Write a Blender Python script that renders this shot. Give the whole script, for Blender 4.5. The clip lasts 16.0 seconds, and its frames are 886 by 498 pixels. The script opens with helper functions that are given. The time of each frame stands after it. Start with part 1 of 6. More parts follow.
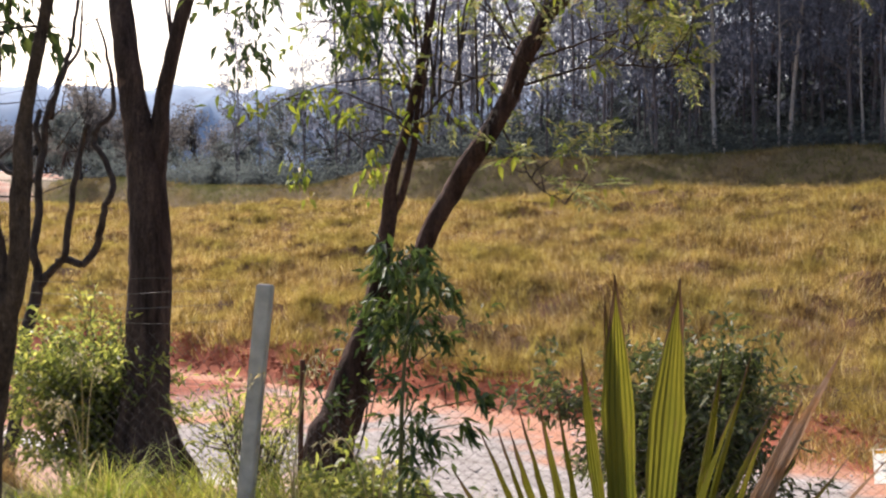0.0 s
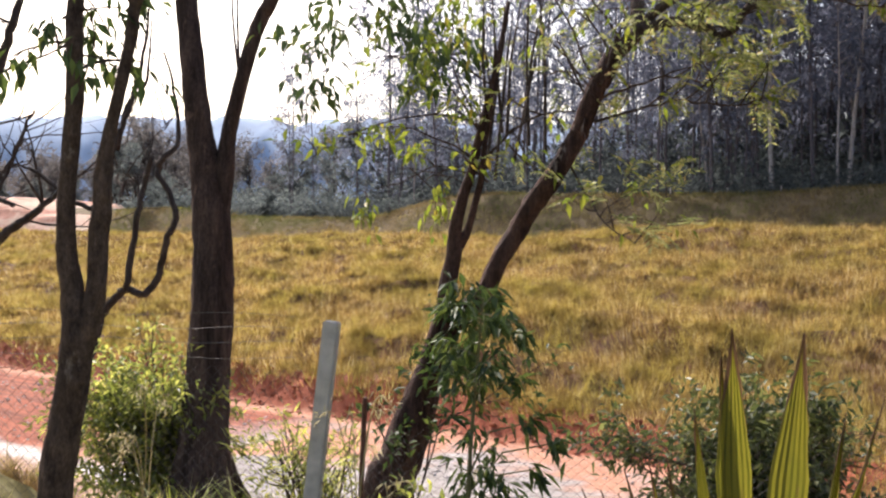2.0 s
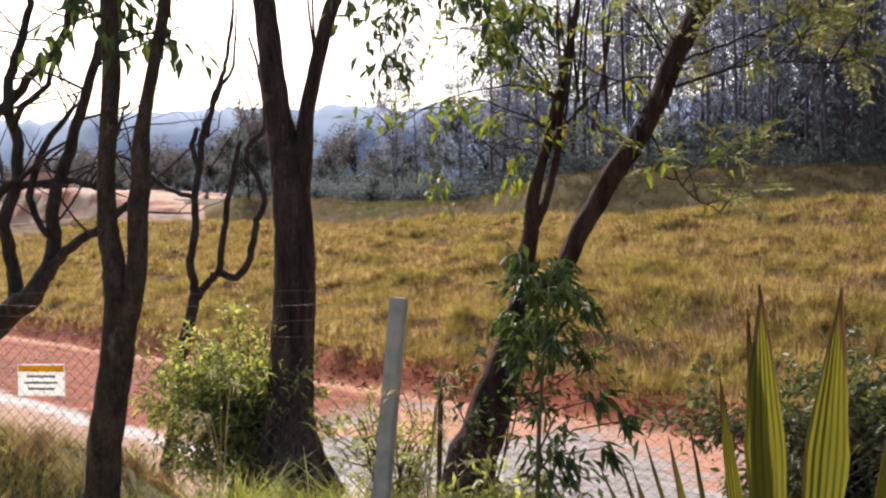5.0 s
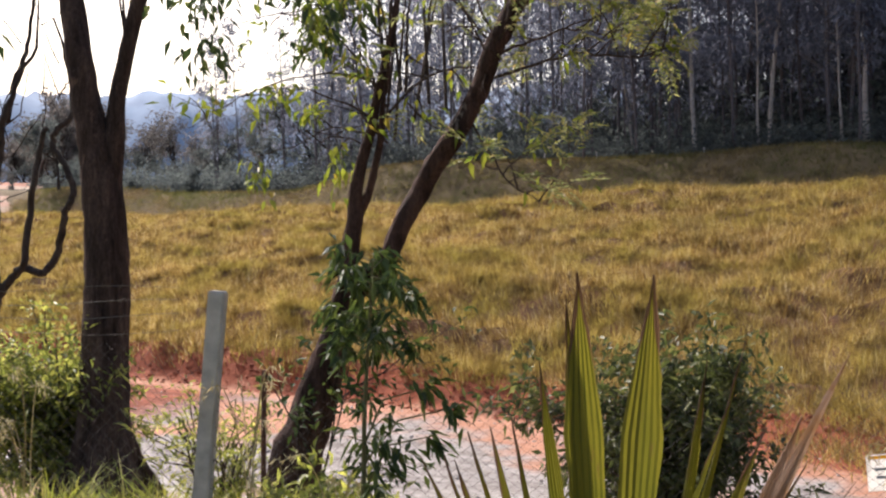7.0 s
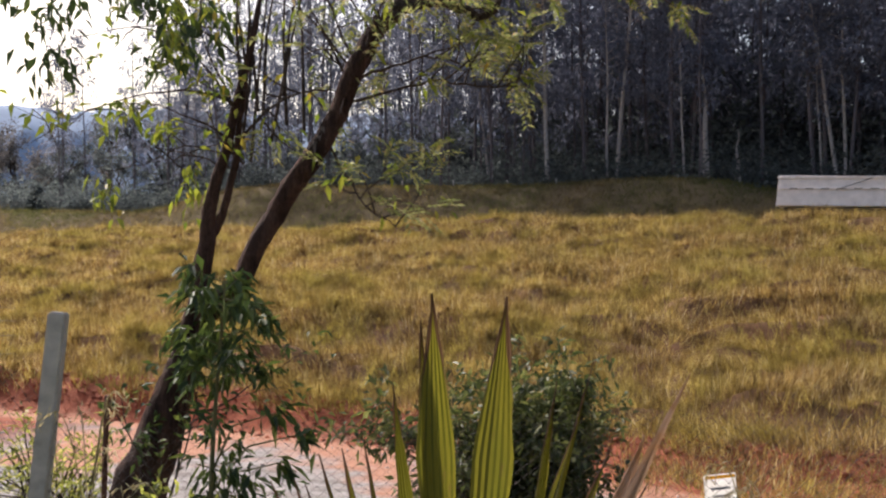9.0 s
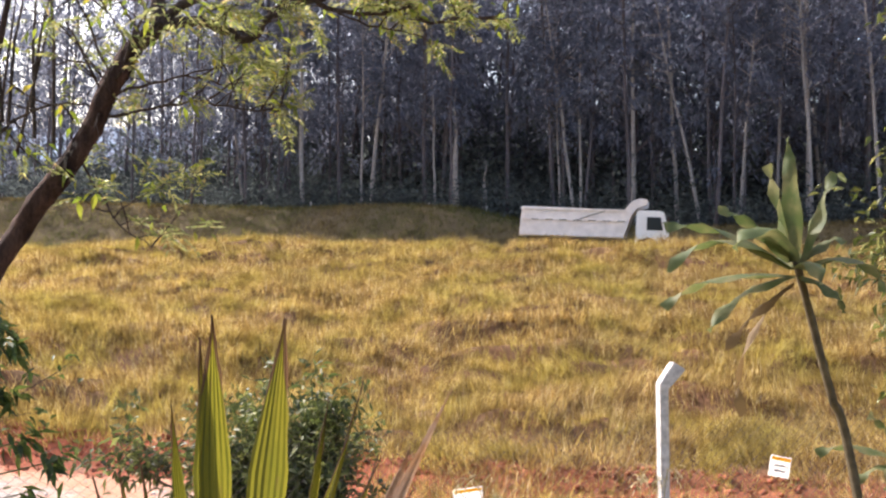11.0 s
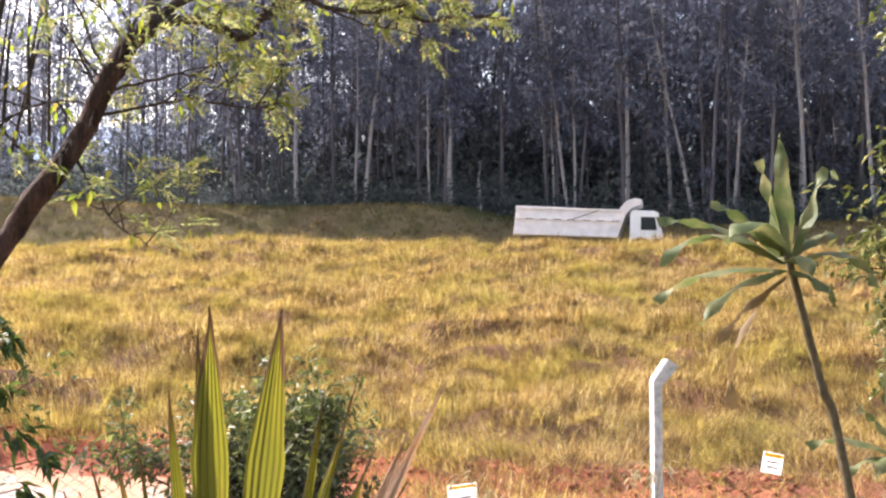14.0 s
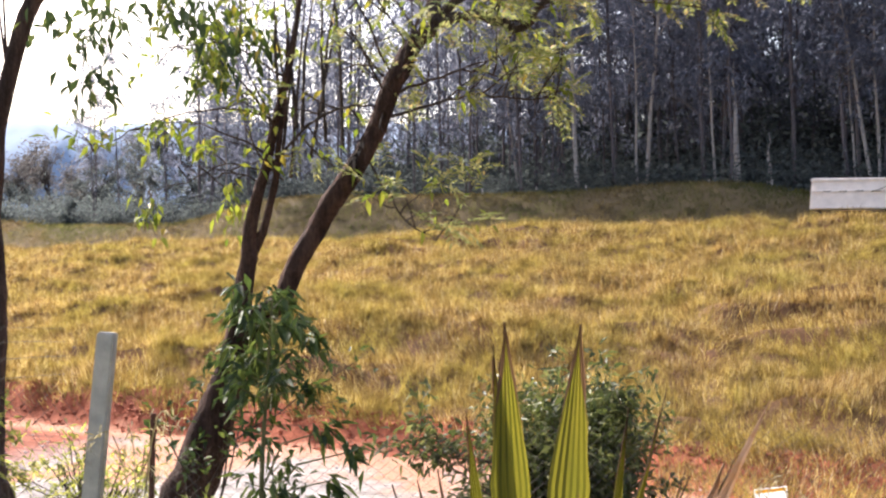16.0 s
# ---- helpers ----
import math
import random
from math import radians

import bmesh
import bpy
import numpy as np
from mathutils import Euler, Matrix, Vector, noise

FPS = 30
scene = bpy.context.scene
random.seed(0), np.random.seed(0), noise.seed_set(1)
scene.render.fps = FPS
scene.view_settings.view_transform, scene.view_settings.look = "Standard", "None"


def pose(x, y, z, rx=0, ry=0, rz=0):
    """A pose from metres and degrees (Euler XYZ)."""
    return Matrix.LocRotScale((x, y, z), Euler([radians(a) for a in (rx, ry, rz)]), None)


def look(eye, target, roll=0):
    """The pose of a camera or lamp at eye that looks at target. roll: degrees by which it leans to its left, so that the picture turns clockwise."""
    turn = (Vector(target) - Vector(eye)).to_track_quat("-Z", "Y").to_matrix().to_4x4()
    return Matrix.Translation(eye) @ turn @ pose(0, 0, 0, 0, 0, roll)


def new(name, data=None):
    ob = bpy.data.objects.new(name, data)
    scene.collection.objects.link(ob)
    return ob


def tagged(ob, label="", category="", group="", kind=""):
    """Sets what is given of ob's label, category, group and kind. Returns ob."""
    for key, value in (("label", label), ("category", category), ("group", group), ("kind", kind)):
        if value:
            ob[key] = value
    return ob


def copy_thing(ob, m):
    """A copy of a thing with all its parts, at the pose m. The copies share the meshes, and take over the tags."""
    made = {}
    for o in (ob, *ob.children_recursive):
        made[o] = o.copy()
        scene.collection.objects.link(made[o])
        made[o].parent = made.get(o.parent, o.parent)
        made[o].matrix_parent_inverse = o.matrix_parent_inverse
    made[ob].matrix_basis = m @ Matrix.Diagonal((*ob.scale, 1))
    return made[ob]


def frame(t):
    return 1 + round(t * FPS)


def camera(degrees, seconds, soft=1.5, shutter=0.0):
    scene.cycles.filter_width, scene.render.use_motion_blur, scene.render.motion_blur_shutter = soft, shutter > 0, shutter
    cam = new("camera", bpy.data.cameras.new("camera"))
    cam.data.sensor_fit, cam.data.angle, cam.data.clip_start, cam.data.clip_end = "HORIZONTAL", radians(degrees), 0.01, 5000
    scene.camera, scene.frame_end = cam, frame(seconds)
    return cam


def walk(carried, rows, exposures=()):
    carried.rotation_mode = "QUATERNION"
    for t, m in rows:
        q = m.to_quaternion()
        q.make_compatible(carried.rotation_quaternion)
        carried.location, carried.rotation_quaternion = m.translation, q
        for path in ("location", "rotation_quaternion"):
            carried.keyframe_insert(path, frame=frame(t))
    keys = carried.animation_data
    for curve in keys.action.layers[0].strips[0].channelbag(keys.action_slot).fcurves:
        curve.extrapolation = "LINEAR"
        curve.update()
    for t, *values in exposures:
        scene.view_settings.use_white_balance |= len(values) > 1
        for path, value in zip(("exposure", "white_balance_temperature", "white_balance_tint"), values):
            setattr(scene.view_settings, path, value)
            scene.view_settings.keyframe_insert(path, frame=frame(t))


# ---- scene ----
cam = camera(48.6, 16.0, 2.3)

PATH = [
    (0, (0.236, 0.676, 1.807), (0.12, 2.673, 1.794), -0.1),
    (0.5, (0.121, 0.765, 1.836), (-0.09, 2.754, 1.852), -0.6),
    (1, (0.09, 0.78, 1.824), (-0.192, 2.76, 1.828), 0.4),
    (1.5, (0.099, 0.769, 1.829), (-0.092, 2.76, 1.871), 0.2),
    (2, (0.114, 0.774, 1.834), (-0.103, 2.761, 1.889), 0.9),
    (2.5, (0.103, 0.779, 1.839), (-0.255, 2.745, 1.921), -0.2),
    (3, (0.151, 0.811, 1.833), (-0.27, 2.765, 1.894), -2.5),
    (3.5, (0.224, 0.902, 1.821), (-0.224, 2.85, 1.875), -0.5),
    (5.8, (0.311, 1.004, 1.781), (-0.111, 2.959, 1.769), -0.6),
    (6, (0.304, 1.025, 1.788), (-0.103, 2.983, 1.772), -1.0),
    (6.5, (0.296, 0.997, 1.776), (0.052, 2.982, 1.783), -1.4),
    (7, (0.313, 1.019, 1.789), (0.232, 3.017, 1.783), -1.0),
    (7.5, (0.323, 1.034, 1.798), (0.294, 3.034, 1.817), -0.8),
    (8, (0.322, 1.028, 1.784), (0.379, 3.027, 1.826), -0.8),
    (8.5, (0.319, 1.048, 1.783), (0.427, 3.045, 1.822), -0.5),
    (9, (0.315, 1.026, 1.778), (0.526, 3.014, 1.822), -0.1),
    (9.5, (0.302, 0.958, 1.775), (0.66, 2.925, 1.832), 0.7),
    (10, (0.276, 0.922, 1.779), (0.773, 2.858, 1.831), 0.6),
    (12.5, (0.232, 0.906, 1.77), (1.065, 2.717, 1.929), 1.0),
    (13, (0.234, 0.911, 1.762), (1.078, 2.719, 1.899), 1.2),
    (13.5, (0.228, 0.894, 1.763), (1.061, 2.708, 1.883), 1.1),
    (14, (0.233, 0.891, 1.762), (0.941, 2.76, 1.855), 0.5),
    (14.5, (0.236, 0.914, 1.761), (0.828, 2.824, 1.832), 0.0),
    (15, (0.244, 0.935, 1.751), (0.721, 2.875, 1.851), -0.3),
    (15.5, (0.247, 0.926, 1.755), (0.566, 2.899, 1.835), -0.7),
    (16, (0.238, 1.041, 1.817), (0.39, 3.034, 1.878), -0.9),
]
walk(cam, [(t, look(eye, target, roll)) for t, eye, target, roll in PATH], [(at, stops, 6150, 15.5) for at, stops in ((0, 0.62), (1.5, 0.78), (2.2, 0.78), (3.0, 0.5), (3.5, 0.4), (6.5, 0.45), (8.5, 0.35), (9.0, 0.28), (9.5, 0.28), (10, 0.60), (12.5, 1.54), (14, 1.62), (15, 1.54), (16, 1.2))])

# ---------------------------------------------------------------- light
SUN_AZ, SUN_EL = 36.0, 41.0          # degrees to the left of +y, and up
world = bpy.data.worlds.new("world")
scene.world = world
world.use_nodes = True
wn = world.node_tree.nodes
sky = wn.new("ShaderNodeTexSky")
sky.sky_type, sky.sun_disc = "NISHITA", False
sky.sun_elevation, sky.sun_rotation = radians(SUN_EL), radians(-SUN_AZ)
sky.dust_density, sky.air_density = 6.0, 1.3
wn["Background"].inputs["Strength"].default_value = 0.15
world.node_tree.links.new(sky.outputs[0], wn["Background"].inputs[0])
sun_dir = Vector((-math.sin(radians(SUN_AZ)) * math.cos(radians(SUN_EL)), math.cos(radians(SUN_AZ)) * math.cos(radians(SUN_EL)), math.sin(radians(SUN_EL))))
sun = new("sun", bpy.data.lights.new("sun", "SUN"))
sun.data.energy, sun.data.angle, sun.data.color = 4.6, radians(0.6), (1.0, 0.92, 0.82)
sun.matrix_world = look(sun_dir * 50, (0, 0, 0))

# ---------------------------------------------------------------- materials
NX, NY = 0.56, 0.83                   # across the valley: road, slope and forest edge run at right angles to this
_l = math.hypot(NX, NY)
NX, NY = NX / _l, NY / _l
UX, UY = NY, -NX


def shader(name, rough=0.8, metal=0.0, spec=0.3):
    m = bpy.data.materials.new(name)
    m.use_nodes = True
    b = m.node_tree.nodes["Principled BSDF"]
    b.inputs["Roughness"].default_value, b.inputs["Metallic"].default_value = rough, metal
    b.inputs["Specular IOR Level"].default_value = spec
    return m, m.node_tree.nodes, m.node_tree.links, b


def coords(n, l, scale=(1, 1, 1), kind="Object"):
    tc, mp = n.new("ShaderNodeTexCoord"), n.new("ShaderNodeMapping")
    mp.inputs["Scale"].default_value = scale
    l.new(tc.outputs[kind], mp.inputs["Vector"])
    return mp.outputs[0]


def noise_tex(n, l, vec, scale, detail=4.0, rough=0.55):
    t = n.new("ShaderNodeTexNoise")
    t.inputs["Scale"].default_value, t.inputs["Detail"].default_value, t.inputs["Roughness"].default_value = scale, detail, rough
    l.new(vec, t.inputs["Vector"])
    return t.outputs["Fac"]


def ramp(n, l, fac, stops):
    r = n.new("ShaderNodeValToRGB")
    while len(r.color_ramp.elements) < len(stops):
        r.color_ramp.elements.new(0.5)
    for e, (p, c) in zip(r.color_ramp.elements, stops):
        e.position, e.color = p, (*c, 1)
    l.new(fac, r.inputs[0])
    return r.outputs[0]


def mix(n, l, fac, a, b, mode="MIX"):
    m = n.new("ShaderNodeMix")
    m.data_type, m.blend_type = "RGBA", mode
    for sock, v in ((m.inputs[0], fac), (m.inputs[6], a), (m.inputs[7], b)):
        if isinstance(v, (int, float)):
            sock.default_value = v
        elif isinstance(v, tuple):
            sock.default_value = (*v, 1)
        else:
            l.new(v, sock)
    return m.outputs[2]


def bump(n, l, b, height, strength=0.4, distance=0.02):
    k = n.new("ShaderNodeBump")
    k.inputs["Strength"].default_value, k.inputs["Distance"].default_value = strength, distance
    l.new(height, k.inputs["Height"])
    l.new(k.outputs[0], b.inputs["Normal"])


def plain(name, color, rough=0.6, metal=0.0, var=0.25, scale=6.0, relief=0.15):
    m, n, l, b = shader(name, rough, metal)
    v = coords(n, l)
    f = noise_tex(n, l, v, scale, 6)
    dark = tuple(c * (1 - var) for c in color)
    lite = tuple(min(1, c * (1 + var * 0.6)) for c in color)
    l.new(ramp(n, l, f, [(0.3, dark), (0.7, lite)]), b.inputs["Base Color"])
    bump(n, l, b, noise_tex(n, l, v, scale * 9, 3), relief, 0.01)
    return m


def bark(name, dark, lite, patch, patch_at=0.62, stretch=0.16, scale=9.0):
    """Ridged bark: long cracks, fine grain, and patches of another shade."""
    m, n, l, b = shader(name, 0.92, 0, 0.2)
    v = coords(n, l, (1, 1, stretch))
    f = noise_tex(n, l, v, scale, 8, 0.7)
    fine = noise_tex(n, l, coords(n, l, (1, 1, 0.5)), scale * 6, 4, 0.7)
    base = ramp(n, l, f, [(0.36, dark), (0.52, tuple((p + q) / 2 for p, q in zip(dark, lite))), (0.66, lite)])
    base = mix(n, l, 1.0, base, ramp(n, l, fine, [(0.3, (0.55, 0.55, 0.55)), (0.7, (1.3, 1.3, 1.3))]), "MULTIPLY")
    p = noise_tex(n, l, coords(n, l, (1, 1, 0.4)), scale * 0.5, 6, 0.7)
    edge = ramp(n, l, p, [(patch_at, (0, 0, 0)), (patch_at + 0.05, (0.85, 0.85, 0.85))])
    l.new(mix(n, l, edge, base, patch), b.inputs["Base Color"])
    add = n.new("ShaderNodeMath")
    add.operation = "MULTIPLY_ADD"
    add.inputs[1].default_value = 0.25
    l.new(fine, add.inputs[0])
    l.new(f, add.inputs[2])
    bump(n, l, b, add.outputs[0], 1.0, 0.05)
    return m


def leafy(name, stops, trans=0.4, rough=0.5, patch_scale=0.0, patch=(0, 0, 0), tint=1.0, glow=1.3, drift=None):
    """Leaf: diffuse and gloss, and light coming through; each leaf its own shade; drift: colour multiplier that comes
    in along the slope.
    """
    m, n, l, b = shader(name, rough, 0, 0.35)
    g = n.new("ShaderNodeNewGeometry")
    col = ramp(n, l, g.outputs["Random Per Island"], stops)
    if patch_scale:
        f = noise_tex(n, l, coords(n, l), patch_scale, 5, 0.6)
        col = mix(n, l, ramp(n, l, f, [(0.42, (0, 0, 0)), (0.62, (1, 1, 1))]), col, mix(n, l, 0.75, col, patch))
    if tint != 1.0:
        for size in (1.1, 4.5):
            f = noise_tex(n, l, coords(n, l), size, 4, 0.65)
            col = mix(n, l, 1.0, col, ramp(n, l, f, [(0.38, (tint, tint * 0.9, tint * 0.85)), (0.56, (1.06, 1.06, 1.06))]), "MULTIPLY")
    if drift:
        along = n.new("ShaderNodeVectorMath")
        along.operation = "DOT_PRODUCT"
        along.inputs[1].default_value = (UX, UY, 0)
        l.new(coords(n, l), along.inputs[0])
        r = n.new("ShaderNodeMapRange")
        r.inputs["From Min"].default_value, r.inputs["From Max"].default_value = -46.0, -14.0
        l.new(along.outputs["Value"], r.inputs["Value"])
        col = mix(n, l, r.outputs[0], col, mix(n, l, 1.0, col, drift, "MULTIPLY"))
    l.new(col, b.inputs["Base Color"])
    t, s = n.new("ShaderNodeBsdfTranslucent"), n.new("ShaderNodeMixShader")
    hsv = n.new("ShaderNodeHueSaturation")
    hsv.inputs["Value"].default_value, hsv.inputs["Saturation"].default_value = glow, 1.05
    l.new(col, hsv.inputs["Color"])
    l.new(hsv.outputs[0], t.inputs["Color"])
    s.inputs[0].default_value = trans
    l.new(b.outputs[0], s.inputs[1])
    l.new(t.outputs[0], s.inputs[2])
    l.new(s.outputs[0], n["Material Output"].inputs["Surface"])
    return m


M_BARK_DARK = bark("bark_dark", (0.022, 0.013, 0.011), (0.125, 0.078, 0.062), (0.17, 0.10, 0.075), 0.63)
M_BARK_LEAN = bark("bark_leaning", (0.02, 0.010, 0.008), (0.12, 0.065, 0.048), (0.34, 0.27, 0.22), 0.66)
M_BARK_GREY = bark("bark_grey", (0.05, 0.033, 0.026), (0.17, 0.115, 0.085), (0.25, 0.20, 0.16), 0.64, 0.5, 20)
M_BARK_BARE = bark("bark_bare", (0.03, 0.022, 0.02), (0.09, 0.07, 0.06), (0.14, 0.11, 0.09), 0.7, 0.3, 12)
# bark with a slight purple-blue haze tint painted in
M_EUC_DARK_HAZY = bark("bark_eucalyptus_hazy", (0.072, 0.062, 0.070), (0.205, 0.178, 0.19), (0.26, 0.23, 0.22), 0.6, 0.05, 2.0)
M_EUC_PALE = bark("bark_eucalyptus_pale", (0.27, 0.235, 0.225), (0.47, 0.43, 0.41), (0.19, 0.15, 0.14), 0.62, 0.05, 2.0)
M_TWIG = bark("twig", (0.05, 0.035, 0.028), (0.12, 0.085, 0.065), (0.15, 0.1, 0.08), 0.7, 0.5, 30)
M_STEM = plain("green_stem", (0.12, 0.11, 0.045), 0.6)
M_CANE = plain("dracaena_cane", (0.11, 0.082, 0.048), 0.85, 0, 0.45, 40, 0.5)
M_LEAF_FEATHER = leafy("leaf_feathery", [(0, (0.13, 0.155, 0.05)), (0.5, (0.22, 0.24, 0.085)), (0.9, (0.32, 0.31, 0.13)), (1, (0.36, 0.27, 0.12))], 0.5)
M_LEAF_LEAN = leafy("leaf_yellow_green", [(0, (0.10, 0.14, 0.022)), (0.5, (0.17, 0.21, 0.03)), (0.9, (0.24, 0.26, 0.04)), (1, (0.34, 0.26, 0.05))], 0.5)
M_LEAF_DARK = leafy("leaf_dark_green", [(0, (0.028, 0.046, 0.015)), (0.6, (0.058, 0.086, 0.022)), (1, (0.13, 0.16, 0.04))], 0.35, 0.55)
M_LEAF_BUSH = leafy("leaf_bush", [(0, (0.094, 0.116, 0.029)), (0.6, (0.200, 0.220, 0.050)), (1, (0.450, 0.439, 0.110))], 0.55, 0.38, glow=1.7)
M_LEAF_OLIVE = leafy("leaf_olive", [(0, (0.035, 0.047, 0.016)), (0.6, (0.078, 0.096, 0.029)), (1, (0.17, 0.18, 0.06))], 0.4, 0.5)
M_LEAF_TREE = leafy("leaf_glossy", [(0, (0.04, 0.055, 0.014)), (0.6, (0.10, 0.115, 0.03)), (1, (0.22, 0.215, 0.07))], 0.32, 0.27)
# forest leaves: blue-grey distance haze is painted into both colours below
M_LEAF_EUC_HAZY = leafy("leaf_eucalyptus_hazy", [(0, (0.092, 0.098, 0.126)), (0.7, (0.135, 0.144, 0.184)), (1, (0.185, 0.196, 0.24))], 0.5, 0.75, 0, (0, 0, 0), 1.0, 1.7)
M_LEAF_WOOD_HAZY = leafy("leaf_undergrowth_hazy", [(0, (0.055, 0.064, 0.064)), (0.6, (0.08, 0.092, 0.09)), (1, (0.12, 0.136, 0.125))], 0.5, 0.75, 0, (0, 0, 0), 1.0, 1.6)
M_LEAF_BROWN = leafy("leaf_brownish", [(0, (0.10, 0.092, 0.085)), (0.6, (0.155, 0.143, 0.135)), (1, (0.21, 0.198, 0.185))], 0.4, 0.8)
M_GRASS_DRY = leafy("grass_dry", [(0, (0.105, 0.05, 0.025)), (0.25, (0.27, 0.165, 0.062)), (0.55, (0.475, 0.348, 0.12)), (0.85, (0.595, 0.475, 0.19)), (1, (0.76, 0.66, 0.44))], 0.45, 0.75, 0.3, (0.36, 0.31, 0.075), 0.48, drift=(0.95, 0.94, 0.92))
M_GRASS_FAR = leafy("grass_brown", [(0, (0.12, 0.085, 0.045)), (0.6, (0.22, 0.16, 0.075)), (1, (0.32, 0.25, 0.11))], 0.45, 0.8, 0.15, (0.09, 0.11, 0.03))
M_GRASS_GREEN = leafy("grass_green", [(0, (0.14, 0.20, 0.028)), (0.6, (0.27, 0.34, 0.05)), (0.85, (0.40, 0.41, 0.11)), (1, (0.54, 0.46, 0.24))], 0.55, 0.55, 2.0, (0.34, 0.30, 0.09), 0.7)
M_GRASS_VERGE = leafy("grass_yellowing", [(0, (0.16, 0.12, 0.04)), (0.5, (0.30, 0.27, 0.08)), (1, (0.46, 0.40, 0.16))], 0.45, 0.7, 1.2, (0.30, 0.18, 0.09))
M_STRAW = leafy("straw", [(0, (0.35, 0.28, 0.13)), (1, (0.62, 0.55, 0.36))], 0.4, 0.7)
M_CONCRETE = plain("concrete", (0.47, 0.43, 0.385), 0.9, 0, 0.25, 12, 0.3)
M_WHITEWASH = plain("whitewashed_concrete", (0.66, 0.62, 0.61), 0.9, 0, 0.38, 26, 0.6)
M_RUST = plain("rusty_iron", (0.12, 0.05, 0.032), 0.85, 0.2, 0.4, 25, 0.3)
M_WIRE = plain("galvanised_wire", (0.085, 0.068, 0.058), 0.85, 0.0, 0.4, 20, 0.1)
M_BARBED = plain("barbed_wire", (0.17, 0.15, 0.135), 0.5, 0.4, 0.3, 20, 0.1)
M_SIGN = leafy("sign_white", [(0, (0.86, 0.85, 0.83)), (1, (0.86, 0.85, 0.83))], 0.8, 0.5, 0, (0, 0, 0), 1, 1.0)
M_SIGN_Y = leafy("sign_yellow", [(0, (0.80, 0.52, 0.05)), (1, (0.80, 0.52, 0.05))], 0.8, 0.5, 0, (0, 0, 0), 1, 1.0)
M_SIGN_T = plain("sign_ink", (0.28, 0.29, 0.32), 0.6, 0, 0.1, 8, 0.05)
M_TRUCK = plain("truck_white_paint", (0.90, 0.88, 0.86), 0.4, 0, 0.06, 3, 0.03)
M_TIPPER = plain("tipper_dusty_paint", (0.88, 0.81, 0.77), 0.65, 0, 0.14, 2.2, 0.05)
M_TYRE = plain("tyre_rubber", (0.03, 0.028, 0.027), 0.85, 0, 0.3, 9, 0.1)
M_CHASSIS = plain("chassis_dark", (0.06, 0.045, 0.04), 0.75, 0.2, 0.35, 5, 0.1)
M_GLASS = plain("dark_window_glass", (0.025, 0.03, 0.035), 0.08, 0, 0.05, 3, 0.0)
M_CHROME = plain("grey_metal", (0.35, 0.35, 0.36), 0.4, 0.8, 0.1, 5, 0.05)
# the hills' blue is distance haze put into their base colour
M_HILL_HAZY = plain("far_hill_hazy", (0.27, 0.345, 0.455), 1.0, 0, 0.16, 0.02, 0.0)
M_HILL_MID = plain("far_wood", (0.15, 0.13, 0.118), 1.0, 0, 0.5, 0.22, 0.0)
M_WALL = plain("painted_wall", (0.80, 0.70, 0.60), 0.9, 0, 0.12, 1.2, 0.1)
M_ROOF = plain("clay_roof", (0.58, 0.36, 0.28), 0.9, 0, 0.25, 2.5, 0.2)
M_CLOD = plain("red_clod", (0.31, 0.10, 0.052), 0.95, 0, 0.45, 1.5, 0.3)
M_STONE = plain("road_stone", (0.42, 0.37, 0.34), 0.9, 0, 0.35, 2.0, 0.3)


def cut_earth():
    """Scraped earth: tan with layers and slumps of pinkish red."""
    m, n, l, b = shader("bare_pink_earth", 0.95, 0, 0.2)
    f = noise_tex(n, l, coords(n, l, (0.16, 0.16, 0.5)), 1.0, 6, 0.6)
    fine = noise_tex(n, l, coords(n, l), 1.8, 6, 0.7)
    col = ramp(n, l, f, [(0.36, (0.46, 0.36, 0.26)), (0.47, (0.50, 0.34, 0.25)), (0.58, (0.42, 0.20, 0.135))])
    l.new(mix(n, l, 1.0, col, ramp(n, l, fine, [(0.3, (0.75, 0.75, 0.75)), (0.7, (1.15, 1.15, 1.15))]), "MULTIPLY"), b.inputs["Base Color"])
    bump(n, l, b, fine, 0.5, 0.3)
    return m


M_CUT = cut_earth()


